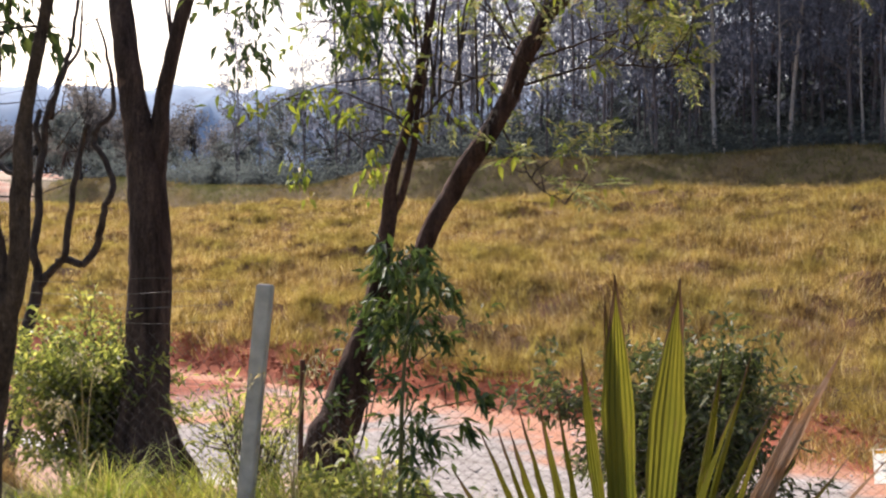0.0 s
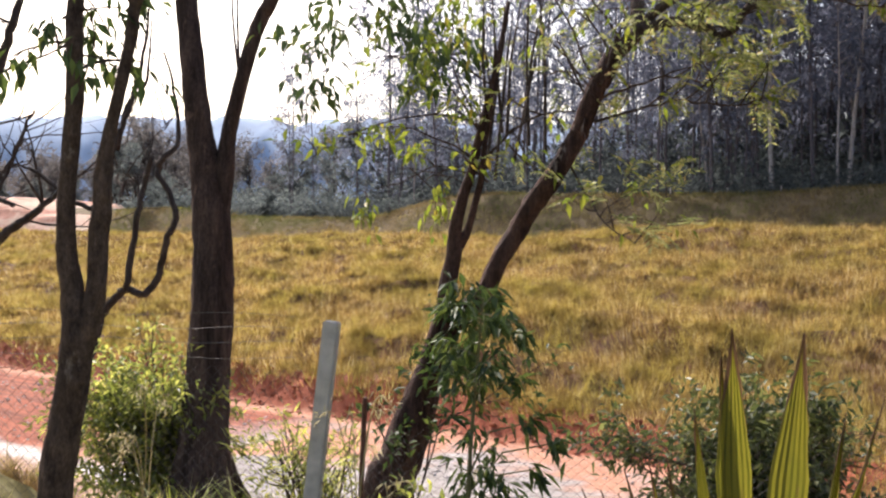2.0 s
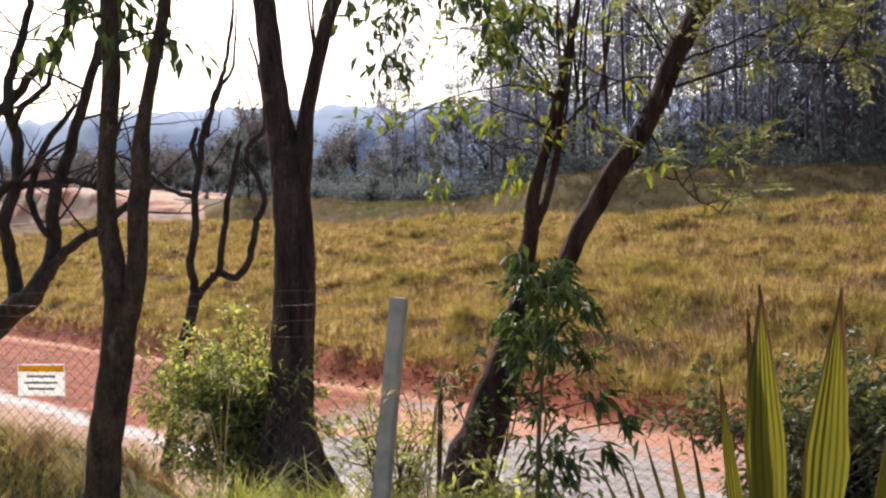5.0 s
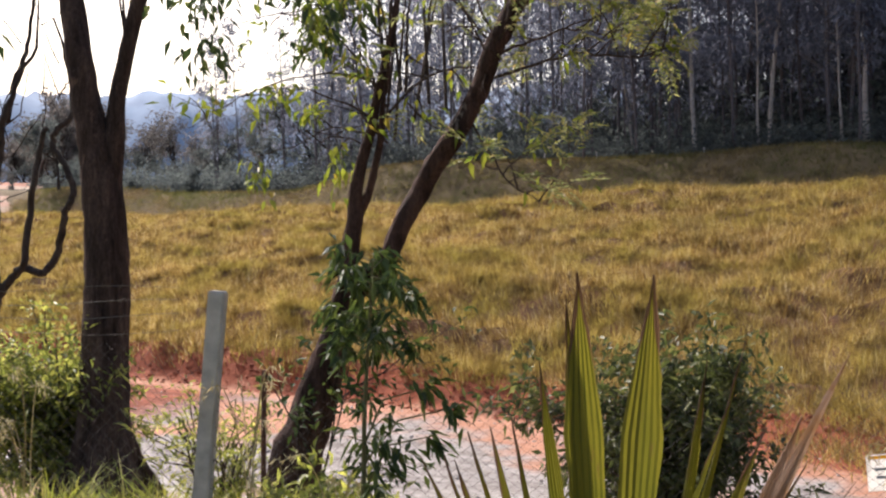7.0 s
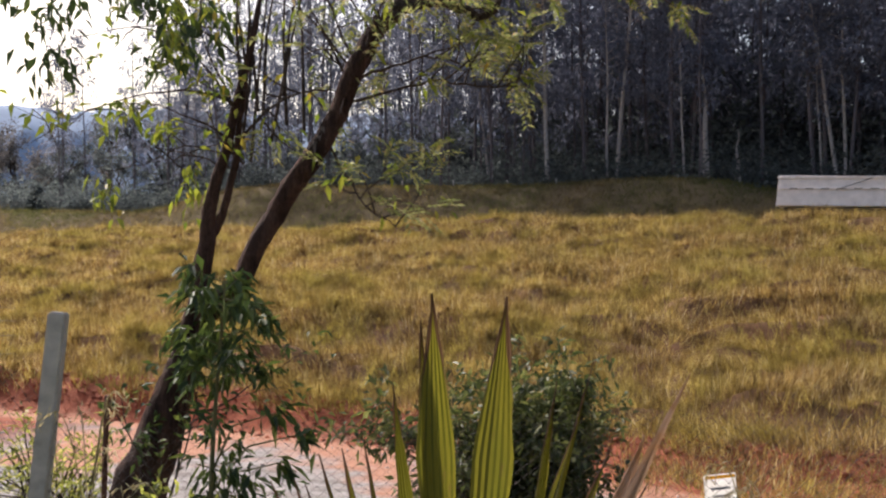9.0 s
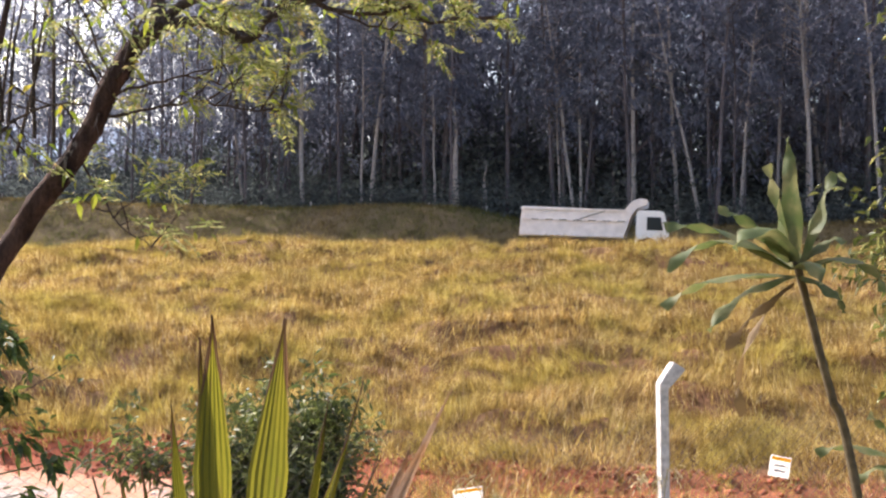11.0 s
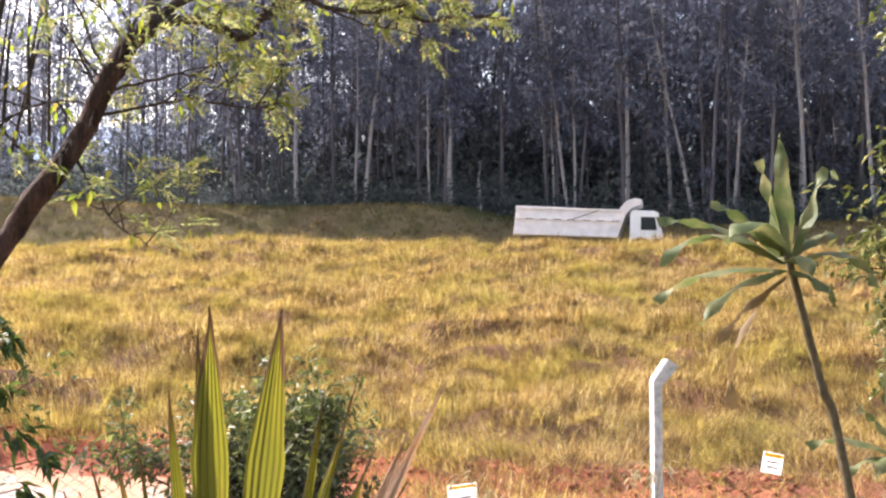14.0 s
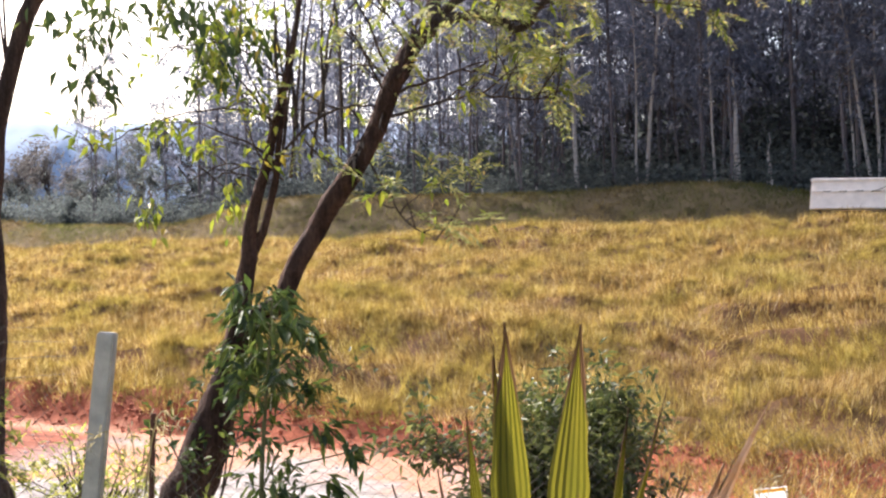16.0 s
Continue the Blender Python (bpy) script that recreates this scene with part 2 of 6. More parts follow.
def palm_material():
    m, n, l, b = shader("palm_leaf", 0.42, 0, 0.4)
    tc, sep = n.new("ShaderNodeTexCoord"), n.new("ShaderNodeSeparateXYZ")
    l.new(tc.outputs["UV"], sep.inputs[0])
    f = noise_tex(n, l, coords(n, l, (60, 60, 3)), 1.0, 4)
    w = n.new("ShaderNodeMath")
    w.operation = "MULTIPLY"
    w.inputs[1].default_value = 2 * math.pi * 6
    s = n.new("ShaderNodeMath")
    s.operation = "SINE"
    l.new(sep.outputs["X"], w.inputs[0])
    l.new(w.outputs[0], s.inputs[0])
    stripe = ramp(n, l, s.outputs[0], [(0.0, (0.185, 0.172, 0.016)), (0.6, (0.125, 0.122, 0.012)), (1.0, (0.058, 0.06, 0.008))])
    uneven = noise_tex(n, l, coords(n, l, (9, 9, 2)), 1.0, 4, 0.6)
    stripe = mix(n, l, ramp(n, l, uneven, [(0.38, (0, 0, 0)), (0.66, (0.85, 0.85, 0.85))]), stripe, (0.118, 0.112, 0.012))
    green = mix(n, l, ramp(n, l, sep.outputs["Y"], [(0.15, (1, 1, 1)), (0.75, (0, 0, 0))]), stripe, mix(n, l, 0.6, stripe, (0.075, 0.115, 0.016)))
    # dry brown margins and tip
    e1, e2, e3 = n.new("ShaderNodeMath"), n.new("ShaderNodeMath"), n.new("ShaderNodeMath")
    e1.operation, e2.operation, e3.operation = "SUBTRACT", "ABSOLUTE", "ADD"
    e1.inputs[1].default_value = 0.5
    l.new(sep.outputs["X"], e1.inputs[0])
    l.new(e1.outputs[0], e2.inputs[0])
    tip = ramp(n, l, sep.outputs["Y"], [(0.80, (0, 0, 0)), (0.98, (0.5, 0.5, 0.5))])
    grow_up = n.new("ShaderNodeMath")
    grow_up.operation = "MULTIPLY"
    l.new(e2.outputs[0], grow_up.inputs[0])
    l.new(ramp(n, l, sep.outputs["Y"], [(0.3, (0.72, 0.72, 0.72)), (0.85, (1.0, 1.0, 1.0))]), grow_up.inputs[1])
    l.new(grow_up.outputs[0], e3.inputs[0])
    l.new(tip, e3.inputs[1])
    e4 = n.new("ShaderNodeMath")
    e4.operation = "MULTIPLY_ADD"
    e4.inputs[1].default_value = 0.22
    l.new(f, e4.inputs[0])
    l.new(e3.outputs[0], e4.inputs[2])
    dry = ramp(n, l, e4.outputs[0], [(0.545, (0, 0, 0)), (0.60, (1, 1, 1))])
    spots = noise_tex(n, l, coords(n, l, (1, 1, 0.25)), 55.0, 4, 0.6)
    green = mix(n, l, ramp(n, l, spots, [(0.62, (0, 0, 0)), (0.68, (1, 1, 1))]), green, (0.14, 0.10, 0.03))
    wash = noise_tex(n, l, coords(n, l, (1, 1, 0.2)), 14.0, 4, 0.6)
    green = mix(n, l, ramp(n, l, wash, [(0.40, (0, 0, 0)), (0.75, (0.6, 0.6, 0.6))]), green, (0.24, 0.20, 0.02))
    col = mix(n, l, dry, green, (0.10, 0.055, 0.03))
    l.new(col, b.inputs["Base Color"])
    t, sh = n.new("ShaderNodeBsdfTranslucent"), n.new("ShaderNodeMixShader")
    l.new(col, t.inputs["Color"])
    sh.inputs[0].default_value = 0.5
    l.new(b.outputs[0], sh.inputs[1])
    l.new(t.outputs[0], sh.inputs[2])
    l.new(sh.outputs[0], n["Material Output"].inputs["Surface"])
    return m


M_PALM = palm_material()
M_PALM_DRY = leafy("palm_leaf_withered", [(0, (0.13, 0.065, 0.035)), (1, (0.26, 0.15, 0.08))], 0.35, 0.7, 22.0, (0.30, 0.22, 0.17))
M_DRAC = leafy("dracaena_leaf", [(0, (0.042, 0.056, 0.02)), (0.6, (0.085, 0.108, 0.036)), (1, (0.165, 0.185, 0.075))], 0.35, 0.6, 14.0, (0.18, 0.16, 0.07))
M_DRAC_DRY = leafy("dracaena_dry_leaf", [(0, (0.09, 0.055, 0.03)), (1, (0.20, 0.13, 0.05))], 0.3, 0.7)



def ground_material():
    """Green verge, pale gravel and red earth on the road, red bank, dry grass slope, brown terrace, forest floor."""
    m, n, l, b = shader("ground", 0.95, 0, 0.2)
    v = coords(n, l)
    fine, mid, big = noise_tex(n, l, v, 7.0, 8, 0.7), noise_tex(n, l, v, 0.9, 6, 0.6), noise_tex(n, l, v, 0.16, 5, 0.55)
    dot = n.new("ShaderNodeVectorMath")
    dot.operation = "DOT_PRODUCT"
    dot.inputs[1].default_value = (NX, NY, 0)
    l.new(v, dot.inputs[0])
    along = n.new("ShaderNodeVectorMath")
    along.operation = "DOT_PRODUCT"
    along.inputs[1].default_value = (UX, UY, 0)
    l.new(v, along.inputs[0])
    d = n.new("ShaderNodeMath")
    d.operation = "MULTIPLY_ADD"
    d.inputs[1].default_value = 1.6
    l.new(mid, d.inputs[0])
    l.new(dot.outputs["Value"], d.inputs[2])           # d + 0.8 on the mean

    near_edge = n.new("ShaderNodeMapRange")
    near_edge.inputs["From Min"].default_value, near_edge.inputs["From Max"].default_value = -11.0, -3.0
    near_edge.inputs["To Max"].default_value = 2.0
    l.new(along.outputs["Value"], near_edge.inputs["Value"])
    edge_d = n.new("ShaderNodeMath")
    l.new(d.outputs[0], edge_d.inputs[0])
    l.new(near_edge.outputs[0], edge_d.inputs[1])

    def zone(lo, hi, source=None):
        r = n.new("ShaderNodeMapRange")
        r.inputs["From Min"].default_value, r.inputs["From Max"].default_value = lo + 0.8, hi + 0.8
        l.new(source or d.outputs[0], r.inputs["Value"])
        return r.outputs[0]

    verge = ramp(n, l, fine, [(0.3, (0.10, 0.09, 0.035)), (0.7, (0.22, 0.19, 0.075))])
    tan = ramp(n, l, fine, [(0.3, (0.26, 0.15, 0.095)), (0.7, (0.46, 0.31, 0.22))])
    verge = mix(n, l, zone(5.8, 7.0), verge, tan)
    pale = ramp(n, l, fine, [(0.3, (0.36, 0.33, 0.30)), (0.7, (0.60, 0.56, 0.52))])
    verge = mix(n, l, zone(10.8, 11.3), verge, pale)
    gravel = ramp(n, l, fine, [(0.25, (0.16, 0.14, 0.125)), (0.5, (0.28, 0.255, 0.235)), (0.75, (0.44, 0.405, 0.375))])
    clay = ramp(n, l, fine, [(0.25, (0.12, 0.034, 0.018)), (0.55, (0.235, 0.070, 0.036)), (0.8, (0.35, 0.125, 0.068))])
    # wheel ruts and scraped lumps drawn out along the track
    lay = n.new("ShaderNodeCombineXYZ")
    l.new(along.outputs["Value"], lay.inputs["X"])
    l.new(dot.outputs["Value"], lay.inputs["Y"])
    turn = n.new("ShaderNodeMapping")
    turn.inputs["Rotation"].default_value = (0, 0, radians(24))
    turn.inputs["Scale"].default_value = (0.35, 2.6, 1.0)
    l.new(lay.outputs[0], turn.inputs["Vector"])
    rut = noise_tex(n, l, turn.outputs[0], 1.0, 5, 0.6)
    clay = mix(n, l, 1.0, clay, ramp(n, l, rut, [(0.36, (0.55, 0.5, 0.48)), (0.5, (1, 1, 1)), (0.64, (1.35, 1.35, 1.3))]), "MULTIPLY")
    gravel = mix(n, l, 0.6, gravel, ramp(n, l, rut, [(0.36, (0.6, 0.56, 0.52)), (0.5, (1, 1, 1)), (0.66, (1.3, 1.3, 1.3))]), "MULTIPLY")
    red = ramp(n, l, fine, [(0.25, (0.14, 0.036, 0.018)), (0.55, (0.28, 0.084, 0.042)), (0.8, (0.43, 0.160, 0.088))])
    pink = ramp(n, l, fine, [(0.3, (0.32, 0.145, 0.085)), (0.7, (0.47, 0.255, 0.165))])
    slope = ramp(n, l, fine, [(0.25, (0.07, 0.035, 0.018)), (0.55, (0.14, 0.08, 0.037)), (0.8, (0.24, 0.155, 0.07))])
    slope = mix(n, l, ramp(n, l, mid, [(0.48, (0, 0, 0)), (0.64, (1, 1, 1))]), slope, mix(n, l, 0.4, slope, (0.22, 0.095, 0.055)))
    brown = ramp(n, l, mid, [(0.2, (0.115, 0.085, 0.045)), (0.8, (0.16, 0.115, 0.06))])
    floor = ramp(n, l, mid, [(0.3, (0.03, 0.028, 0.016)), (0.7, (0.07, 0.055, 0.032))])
    sides = n.new("ShaderNodeMath")
    sides.operation = "MULTIPLY_ADD"
    sides.inputs[1].default_value = 14.0
    l.new(big, sides.inputs[0])
    l.new(along.outputs["Value"], sides.inputs[2])
    pale_part = zone(-15.5, -13.0, sides.outputs[0])   # red earth far along the track, gravel nearer
    road = mix(n, l, ramp(n, l, big, [(0.50, (0, 0, 0)), (0.56, (1, 1, 1))]), gravel, pink)
    road = mix(n, l, pale_part, clay, road)
    col = mix(n, l, zone(11.5, 12.0), verge, road)
    bank = zone(9.0, 3.0, sides.outputs[0])
    turf = mix(n, l, 0.45, slope, red)
    col = mix(n, l, zone(18.9, 19.5, edge_d.outputs[0]), col, mix(n, l, bank, turf, pink))
    col = mix(n, l, zone(20.0, 20.3, edge_d.outputs[0]), col, mix(n, l, bank, turf, red))
    col = mix(n, l, zone(21.0, 22.0), col, slope)
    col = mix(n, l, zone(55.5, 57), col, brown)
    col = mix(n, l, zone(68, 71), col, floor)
    l.new(col, b.inputs["Base Color"])
    bump(n, l, b, fine, 0.7, 0.08)
    return m


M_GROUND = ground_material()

# ---------------------------------------------------------------- mesh tools


def vnoise(x, y, seed=0):
    """Smooth value noise, 0 to 1."""
    xi, yi = np.floor(x).astype(np.int64), np.floor(y).astype(np.int64)
    fx, fy = x - xi, y - yi
    fx, fy = fx * fx * (3 - 2 * fx), fy * fy * (3 - 2 * fy)

    def h(a, b):
        k = (a * 374761393 + b * 668265263 + seed * 974634777) & 0x7FFFFFFF
        k = ((k ^ (k >> 13)) * 1274126177) & 0x7FFFFFFF
        return ((k ^ (k >> 16)) & 0xFFFF) / 65535.0

    return (h(xi, yi) * (1 - fx) + h(xi + 1, yi) * fx) * (1 - fy) + (h(xi, yi + 1) * (1 - fx) + h(xi + 1, yi + 1) * fx) * fy


def smooth(x, a, b):
    t = np.clip((x - a) / (b - a), 0, 1)
    return t * t * (3 - 2 * t)


def ledge(s, d):
    """Cattle steps across the slope: how far along a step a place lies, and the height that the step adds."""
    f = (d + 3.2 * vnoise(s / 9, d / 7, 21) + 1.6 * vnoise(s / 1.5, d / 2.2, 22) + 0.7 * vnoise(s / 0.5, d / 0.6, 24)) / 2.9
    f = f - np.floor(f)
    much = 0.15 + 0.85 * smooth(vnoise(s / 6, d / 2.6, 23), 0.3, 0.7)
    return f, (smooth(f, 0.0, 0.2) - f) * 0.48 * much


def trench(s, d):
    """A worn gully running down from the crest: 1 along its middle."""
    middle = -9.4 - 0.24 * (54.5 - d) + 0.5 * np.sin(d * 0.9)
    return np.exp(-((s - middle) / 0.55) ** 2) * smooth(d, 42.0, 46.0)


def height(x, y):
    x, y = np.asarray(x, float), np.asarray(y, float)
    d, s = NX * x + NY * y, UX * x + UY * y
    near = np.interp(y, [-60, 2, 6, 7, 9, 13, 17, 60], [0.2, 0.2, -0.02, -0.25, -0.65, -1.6, -2.2, -2.2])
    near = near + 0.72 * smooth(-x, 3.7, 4.5) * smooth(y, 5.6, 7.2) * (1 - smooth(y, 8.4, 10.6))
    near = near + 0.34 * smooth(-x, 0.2, 1.2) * smooth(y, 4.6, 5.8) * (1 - smooth(y, 6.6, 8.0)) * (1 - smooth(-x, 2.0, 2.8))
    near = near + 0.5 * np.exp(-((x + 2.7) ** 2 + (y - 8.75) ** 2) / 0.9)
    near = near + 0.06 * (vnoise(x * 1.3, y * 1.3, 3) - 0.5)
    crest = np.interp(s, [-400, -131, -89, -66, -54, -46, -39, -31, -22, -15, -7, 0, 10, 60, 400], [8.0, 7.0, 5.3, 4.35, 4.6, 4.4, 4.2, 4.55, 4.5, 4.3, 4.3, 4.15, 4.05, 3.6, 3.4])
    foot = -2.2 + 0.38 + 0.55 * smooth(-s, 4, 22)
    road = -2.2 + 0.10 * (vnoise(s / 2.5, d / 1.2, 5) - 0.5)
    k = np.clip((d - 21.2) / (54.5 - 21.2), 0, 1)
    lumps = (vnoise(s / 3.4, d / 1.5 + 0.03 * s, 7) - 0.5) * 0.6 + (vnoise(s / 0.9, d / 0.7, 8) - 0.5) * 0.38 + (vnoise(s / 11, d / 4.5, 9) - 0.5) * 0.8 + ledge(s, d)[1]
    lumps = lumps - 0.5 * trench(s, d)
    slope = foot + (crest - foot) * (k + 0.05 * np.sin(k * math.pi)) + lumps * smooth(k, 0.0, 0.06) * (1 - 0.45 * smooth(k, 0.9, 1.0))
    far = road + (foot + (vnoise(s / 1.1, d * 0 + 3, 11) - 0.5) * 0.35 - road) * smooth(d, 19.9 + 0.6 * vnoise(s / 2.0, s * 0, 12), 21.3) + (vnoise(s / 0.45, d / 0.3, 14) - 0.5) * 0.30 * smooth(d, 19.8, 20.6)
    far = np.where(d > 21.2, slope, far)
    terrace = crest - 0.25 * smooth(d, 55, 57) + (1.5 + 1.2 * smooth(-s, 2, 22) + 1.5 * vnoise(s / 14, d / 14, 13) + 0.9 * smooth(-s, 8, 16) * (1 - smooth(-s, 48, 66))) * smooth(d, 60.5, 68) + 0.07 * np.clip(d - 69, 0, 30)
    terrace = terrace + 0.22 * np.clip(d - 92, 0, 90) * smooth(s, -85, -45)
    far = np.where(d > 54.5, terrace + lumps * 0.5 * (1 - smooth(d, 54.5, 56.5)), far)
    return near + (far - near) * smooth(d, 11.0, 14.0)


def H(x, y):
    return float(height(np.array([x]), np.array([y]))[0])


def make_mesh(name, verts, faces, mat, smooth_faces=False, sizes=None):
    """verts (n, 3); faces: (m, k) array, or lists of index rows."""
    me = bpy.data.meshes.new(name)
    if isinstance(faces, np.ndarray):
        k = faces.shape[1]
        me.vertices.add(len(verts))
        me.vertices.foreach_set("co", np.asarray(verts, np.float32).ravel())
        me.loops.add(faces.size)
        me.loops.foreach_set("vertex_index", faces.astype(np.int32).ravel())
        me.polygons.add(len(faces))
        me.polygons.foreach_set("loop_start", np.arange(0, faces.size, k, dtype=np.int32))
        me.update(calc_edges=True)
    else:
        me.from_pydata([tuple(v) for v in verts], [], faces)
        me.update()
    me.materials.append(mat)
    if smooth_faces:
        me.polygons.foreach_set("use_smooth", np.ones(len(me.polygons), bool))
    return me


def part(name, me, parent, label=""):
    ob = new(name, me)
    ob.parent = parent
    if label:
        tagged(ob, label)
    return ob


def thing(name, at, label, category, group="", kind=""):
    ob = new(name)
    ob.location = at
    ob.empty_display_size = 0.2
    return tagged(ob, label, category, group, kind)


class Build:
    """Collects quads and triangles of one part, in the space of its thing."""

    def __init__(self):
        self.v, self.f = [], []

    def tube(self, pts, radii, sides=8, rough=0.0, rng=None, cap=True):
        pts = [Vector(p) for p in pts]
        start = len(self.v)
        side = Vector((1, 0, 0))
        for i, (p, r) in enumerate(zip(pts, radii)):
            ahead = (pts[min(i + 1, len(pts) - 1)] - pts[max(i - 1, 0)]).normalized()
            side = (side - ahead * side.dot(ahead))
            if side.length < 1e-4:
                side = ahead.orthogonal()
            side.normalize()
            up = ahead.cross(side)
            for k in range(sides):
                a = 2 * math.pi * k / sides
                rr = r * (1 + (rough * (rng.random() - 0.5) if rng else 0))
                self.v.append(p + side * (math.cos(a) * rr) + up * (math.sin(a) * rr))
        for i in range(len(pts) - 1):
            for k in range(sides):
                a, b = start + i * sides + k, start + i * sides + (k + 1) % sides
                self.f.append((a, b, b + sides, a + sides))
        if cap:
            self.f.append(tuple(start + k for k in reversed(range(sides))))
            self.f.append(tuple(start + (len(pts) - 1) * sides + k for k in range(sides)))

    def box(self, lo, hi, m=None):
        start = len(self.v)
        for z in (lo[2], hi[2]):
            for x, y in ((lo[0], lo[1]), (hi[0], lo[1]), (hi[0], hi[1]), (lo[0], hi[1])):
                p = Vector((x, y, z))
                self.v.append(m @ p if m else p)
        for q in ((3, 2, 1, 0), (4, 5, 6, 7), (0, 1, 5, 4), (1, 2, 6, 5), (2, 3, 7, 6), (3, 0, 4, 7)):
            self.f.append(tuple(start + i for i in q))

    def prism(self, outline, y0, y1):
        """An outline in x, z drawn out along y."""
        start, k = len(self.v), len(outline)
        for y in (y0, y1):
            self.v += [Vector((x, y, z)) for x, z in outline]
        self.f.append(tuple(start + i for i in range(k)))
        self.f.append(tuple(start + k + i for i in reversed(range(k))))
        for i in range(k):
            j = (i + 1) % k
            self.f.append((start + j, start + i, start + k + i, start + k + j))

    def mesh(self, name, mat, smooth_faces=False, bevel=0.0):
        me = make_mesh(name, self.v, self.f, mat, smooth_faces)
        bm = bmesh.new()
        bm.from_mesh(me)
        bmesh.ops.recalc_face_normals(bm, faces=bm.faces)
        if bevel:
            bmesh.ops.bevel(bm, geom=bm.edges[:], offset=bevel, segments=2, affect="EDGES", clamp_overlap=True)
        bm.to_mesh(me)
        bm.free()
        return me


def curve(pts, steps=6, wobble=0.0, rng=None):
    """A smooth line through points."""
    pts = [Vector(p) for p in pts]
    ext = [pts[0] * 2 - pts[1], *pts, pts[-1] * 2 - pts[-2]]
    out = []
    for i in range(1, len(ext) - 2):
        a, b, c, d = ext[i - 1 : i + 3]
        for k in range(steps):
            t = k / steps
            p = 0.5 * (2 * b + (c - a) * t + (2 * a - 5 * b + 4 * c - d) * t * t + (3 * b - a - 3 * c + d) * t ** 3)
            if wobble and rng and (i > 1 or k):
                p = p + Vector((rng.uniform(-1, 1), rng.uniform(-1, 1), rng.uniform(-1, 1))) * wobble
            out.append(p)
    out.append(pts[-1])
    return out


def taper(radii, count):
    return list(np.interp(np.linspace(0, len(radii) - 1, count), range(len(radii)), radii))


def leaves_mesh(name, base, ahead, length, width, mat, rng, fold=0.18, bend=0.12):
    """Pointed leaves folded along the midrib: (n, 3) bases and directions, (n,) sizes."""
    base, ahead = np.asarray(base, float), np.asarray(ahead, float)
    n = len(base)
    length, width = np.broadcast_to(length, n).astype(float), np.broadcast_to(width, n).astype(float)
    ahead = ahead / np.linalg.norm(ahead, axis=1, keepdims=True)
    side = np.cross(ahead, rng.normal(size=(n, 3)) * 0.5 + (0, 0, 1.0))
    side /= np.linalg.norm(side, axis=1, keepdims=True) + 1e-9
    up = np.cross(side, ahead)
    L, W = length[:, None], width[:, None]
    mid = base + ahead * L * 0.42 + up * W * 0.1
    v = np.stack([base, mid + side * W / 2 + up * W * fold, base + ahead * L - np.array([0, 0, 1.0]) * L * bend, mid - side * W / 2 + up * W * fold], 1).reshape(-1, 3)
    k = np.arange(n)[:, None] * 4
    f = np.concatenate([k + [0, 1, 2], k + [0, 2, 3]], 0)
    return make_mesh(name, v, f, mat)


def blades_mesh(name, base, lean, tall, width, mat, rng, segs=2):
    """Grass blades that bend over: bases (n, 3), lean (n, 2) sideways reach at the tip, height and width (n,)."""
    n = len(base)
    tall, width = np.broadcast_to(tall, n).astype(float), np.broadcast_to(width, n).astype(float)
    a = rng.uniform(0, 2 * np.pi, n)
    side = np.stack([np.cos(a), np.sin(a), np.zeros(n)], 1) * width[:, None] / 2
    rows = []
    for i in range(segs):
        t = i / segs
        c = base + np.concatenate([lean * t * t, (tall * t * (1 - 0.25 * t))[:, None]], 1)
        rows += [c - side * (1 - 0.6 * t), c + side * (1 - 0.6 * t)]
    rows.append(base + np.concatenate([lean, (tall * 0.75)[:, None]], 1))
    v = np.stack(rows, 1).reshape(-1, 3)
    per = 2 * segs + 1
    k = np.arange(n)[:, None] * per
    f = []
    for i in range(segs - 1):
        f += [k + [2 * i, 2 * i + 1, 2 * i + 3], k + [2 * i, 2 * i + 3, 2 * i + 2]]
    f.append(k + [2 * segs - 2, 2 * segs - 1, 2 * segs])
    return make_mesh(name, v, np.concatenate(f, 0), mat)


def grow(rng, b, p, ahead, length, r, depth, tips, spread=0.6, droop=0.0, sides=5, kids=(2, 4)):
    """A branch with side branches; tips collects (place, direction) for leaves."""
    pts, q = [p.copy()], p.copy()
    ahead = ahead.normalized()
    n = 4 if depth else 3
    for i in range(n):
        ahead = (ahead + Vector((rng.uniform(-1, 1), rng.uniform(-1, 1), rng.uniform(-1, 1))) * 0.22 + Vector((0, 0, -droop))).normalized()
        q = q + ahead * (length / n)
        pts.append(q.copy())
        if depth == 0:
            tips.append((q.copy(), ahead.copy()))
    b.tube(pts, taper([r, r * 0.45], len(pts)), sides, cap=False)
    if depth:
        for _ in range(rng.randint(*kids)):
            i = rng.randint(1, n)
            way = (ahead + Vector((rng.uniform(-1, 1), rng.uniform(-1, 1), rng.uniform(-0.6, 0.9))) * spread).normalized()
            grow(rng, b, pts[i], way, length * rng.uniform(0.5, 0.75), r * 0.5, depth - 1, tips, spread, droop, max(3, sides - 1), kids)


def tip_leaves(name, tips, per, length, width, mat, seed, hang=0.8, scatter=0.06):
    rng = np.random.default_rng(seed)
    P = np.repeat(np.array([t[0] for t in tips]), per, 0)
    D = np.repeat(np.array([t[1] for t in tips]), per, 0)
    n = len(P)
    P = P + rng.normal(size=(n, 3)) * scatter
    D = D * 0.5 + rng.normal(size=(n, 3)) * 0.55 + (0, 0, -hang)
    return leaves_mesh(name, P, D, rng.uniform(0.65, 1.25, n) * length, rng.uniform(0.7, 1.2, n) * width, mat, rng)


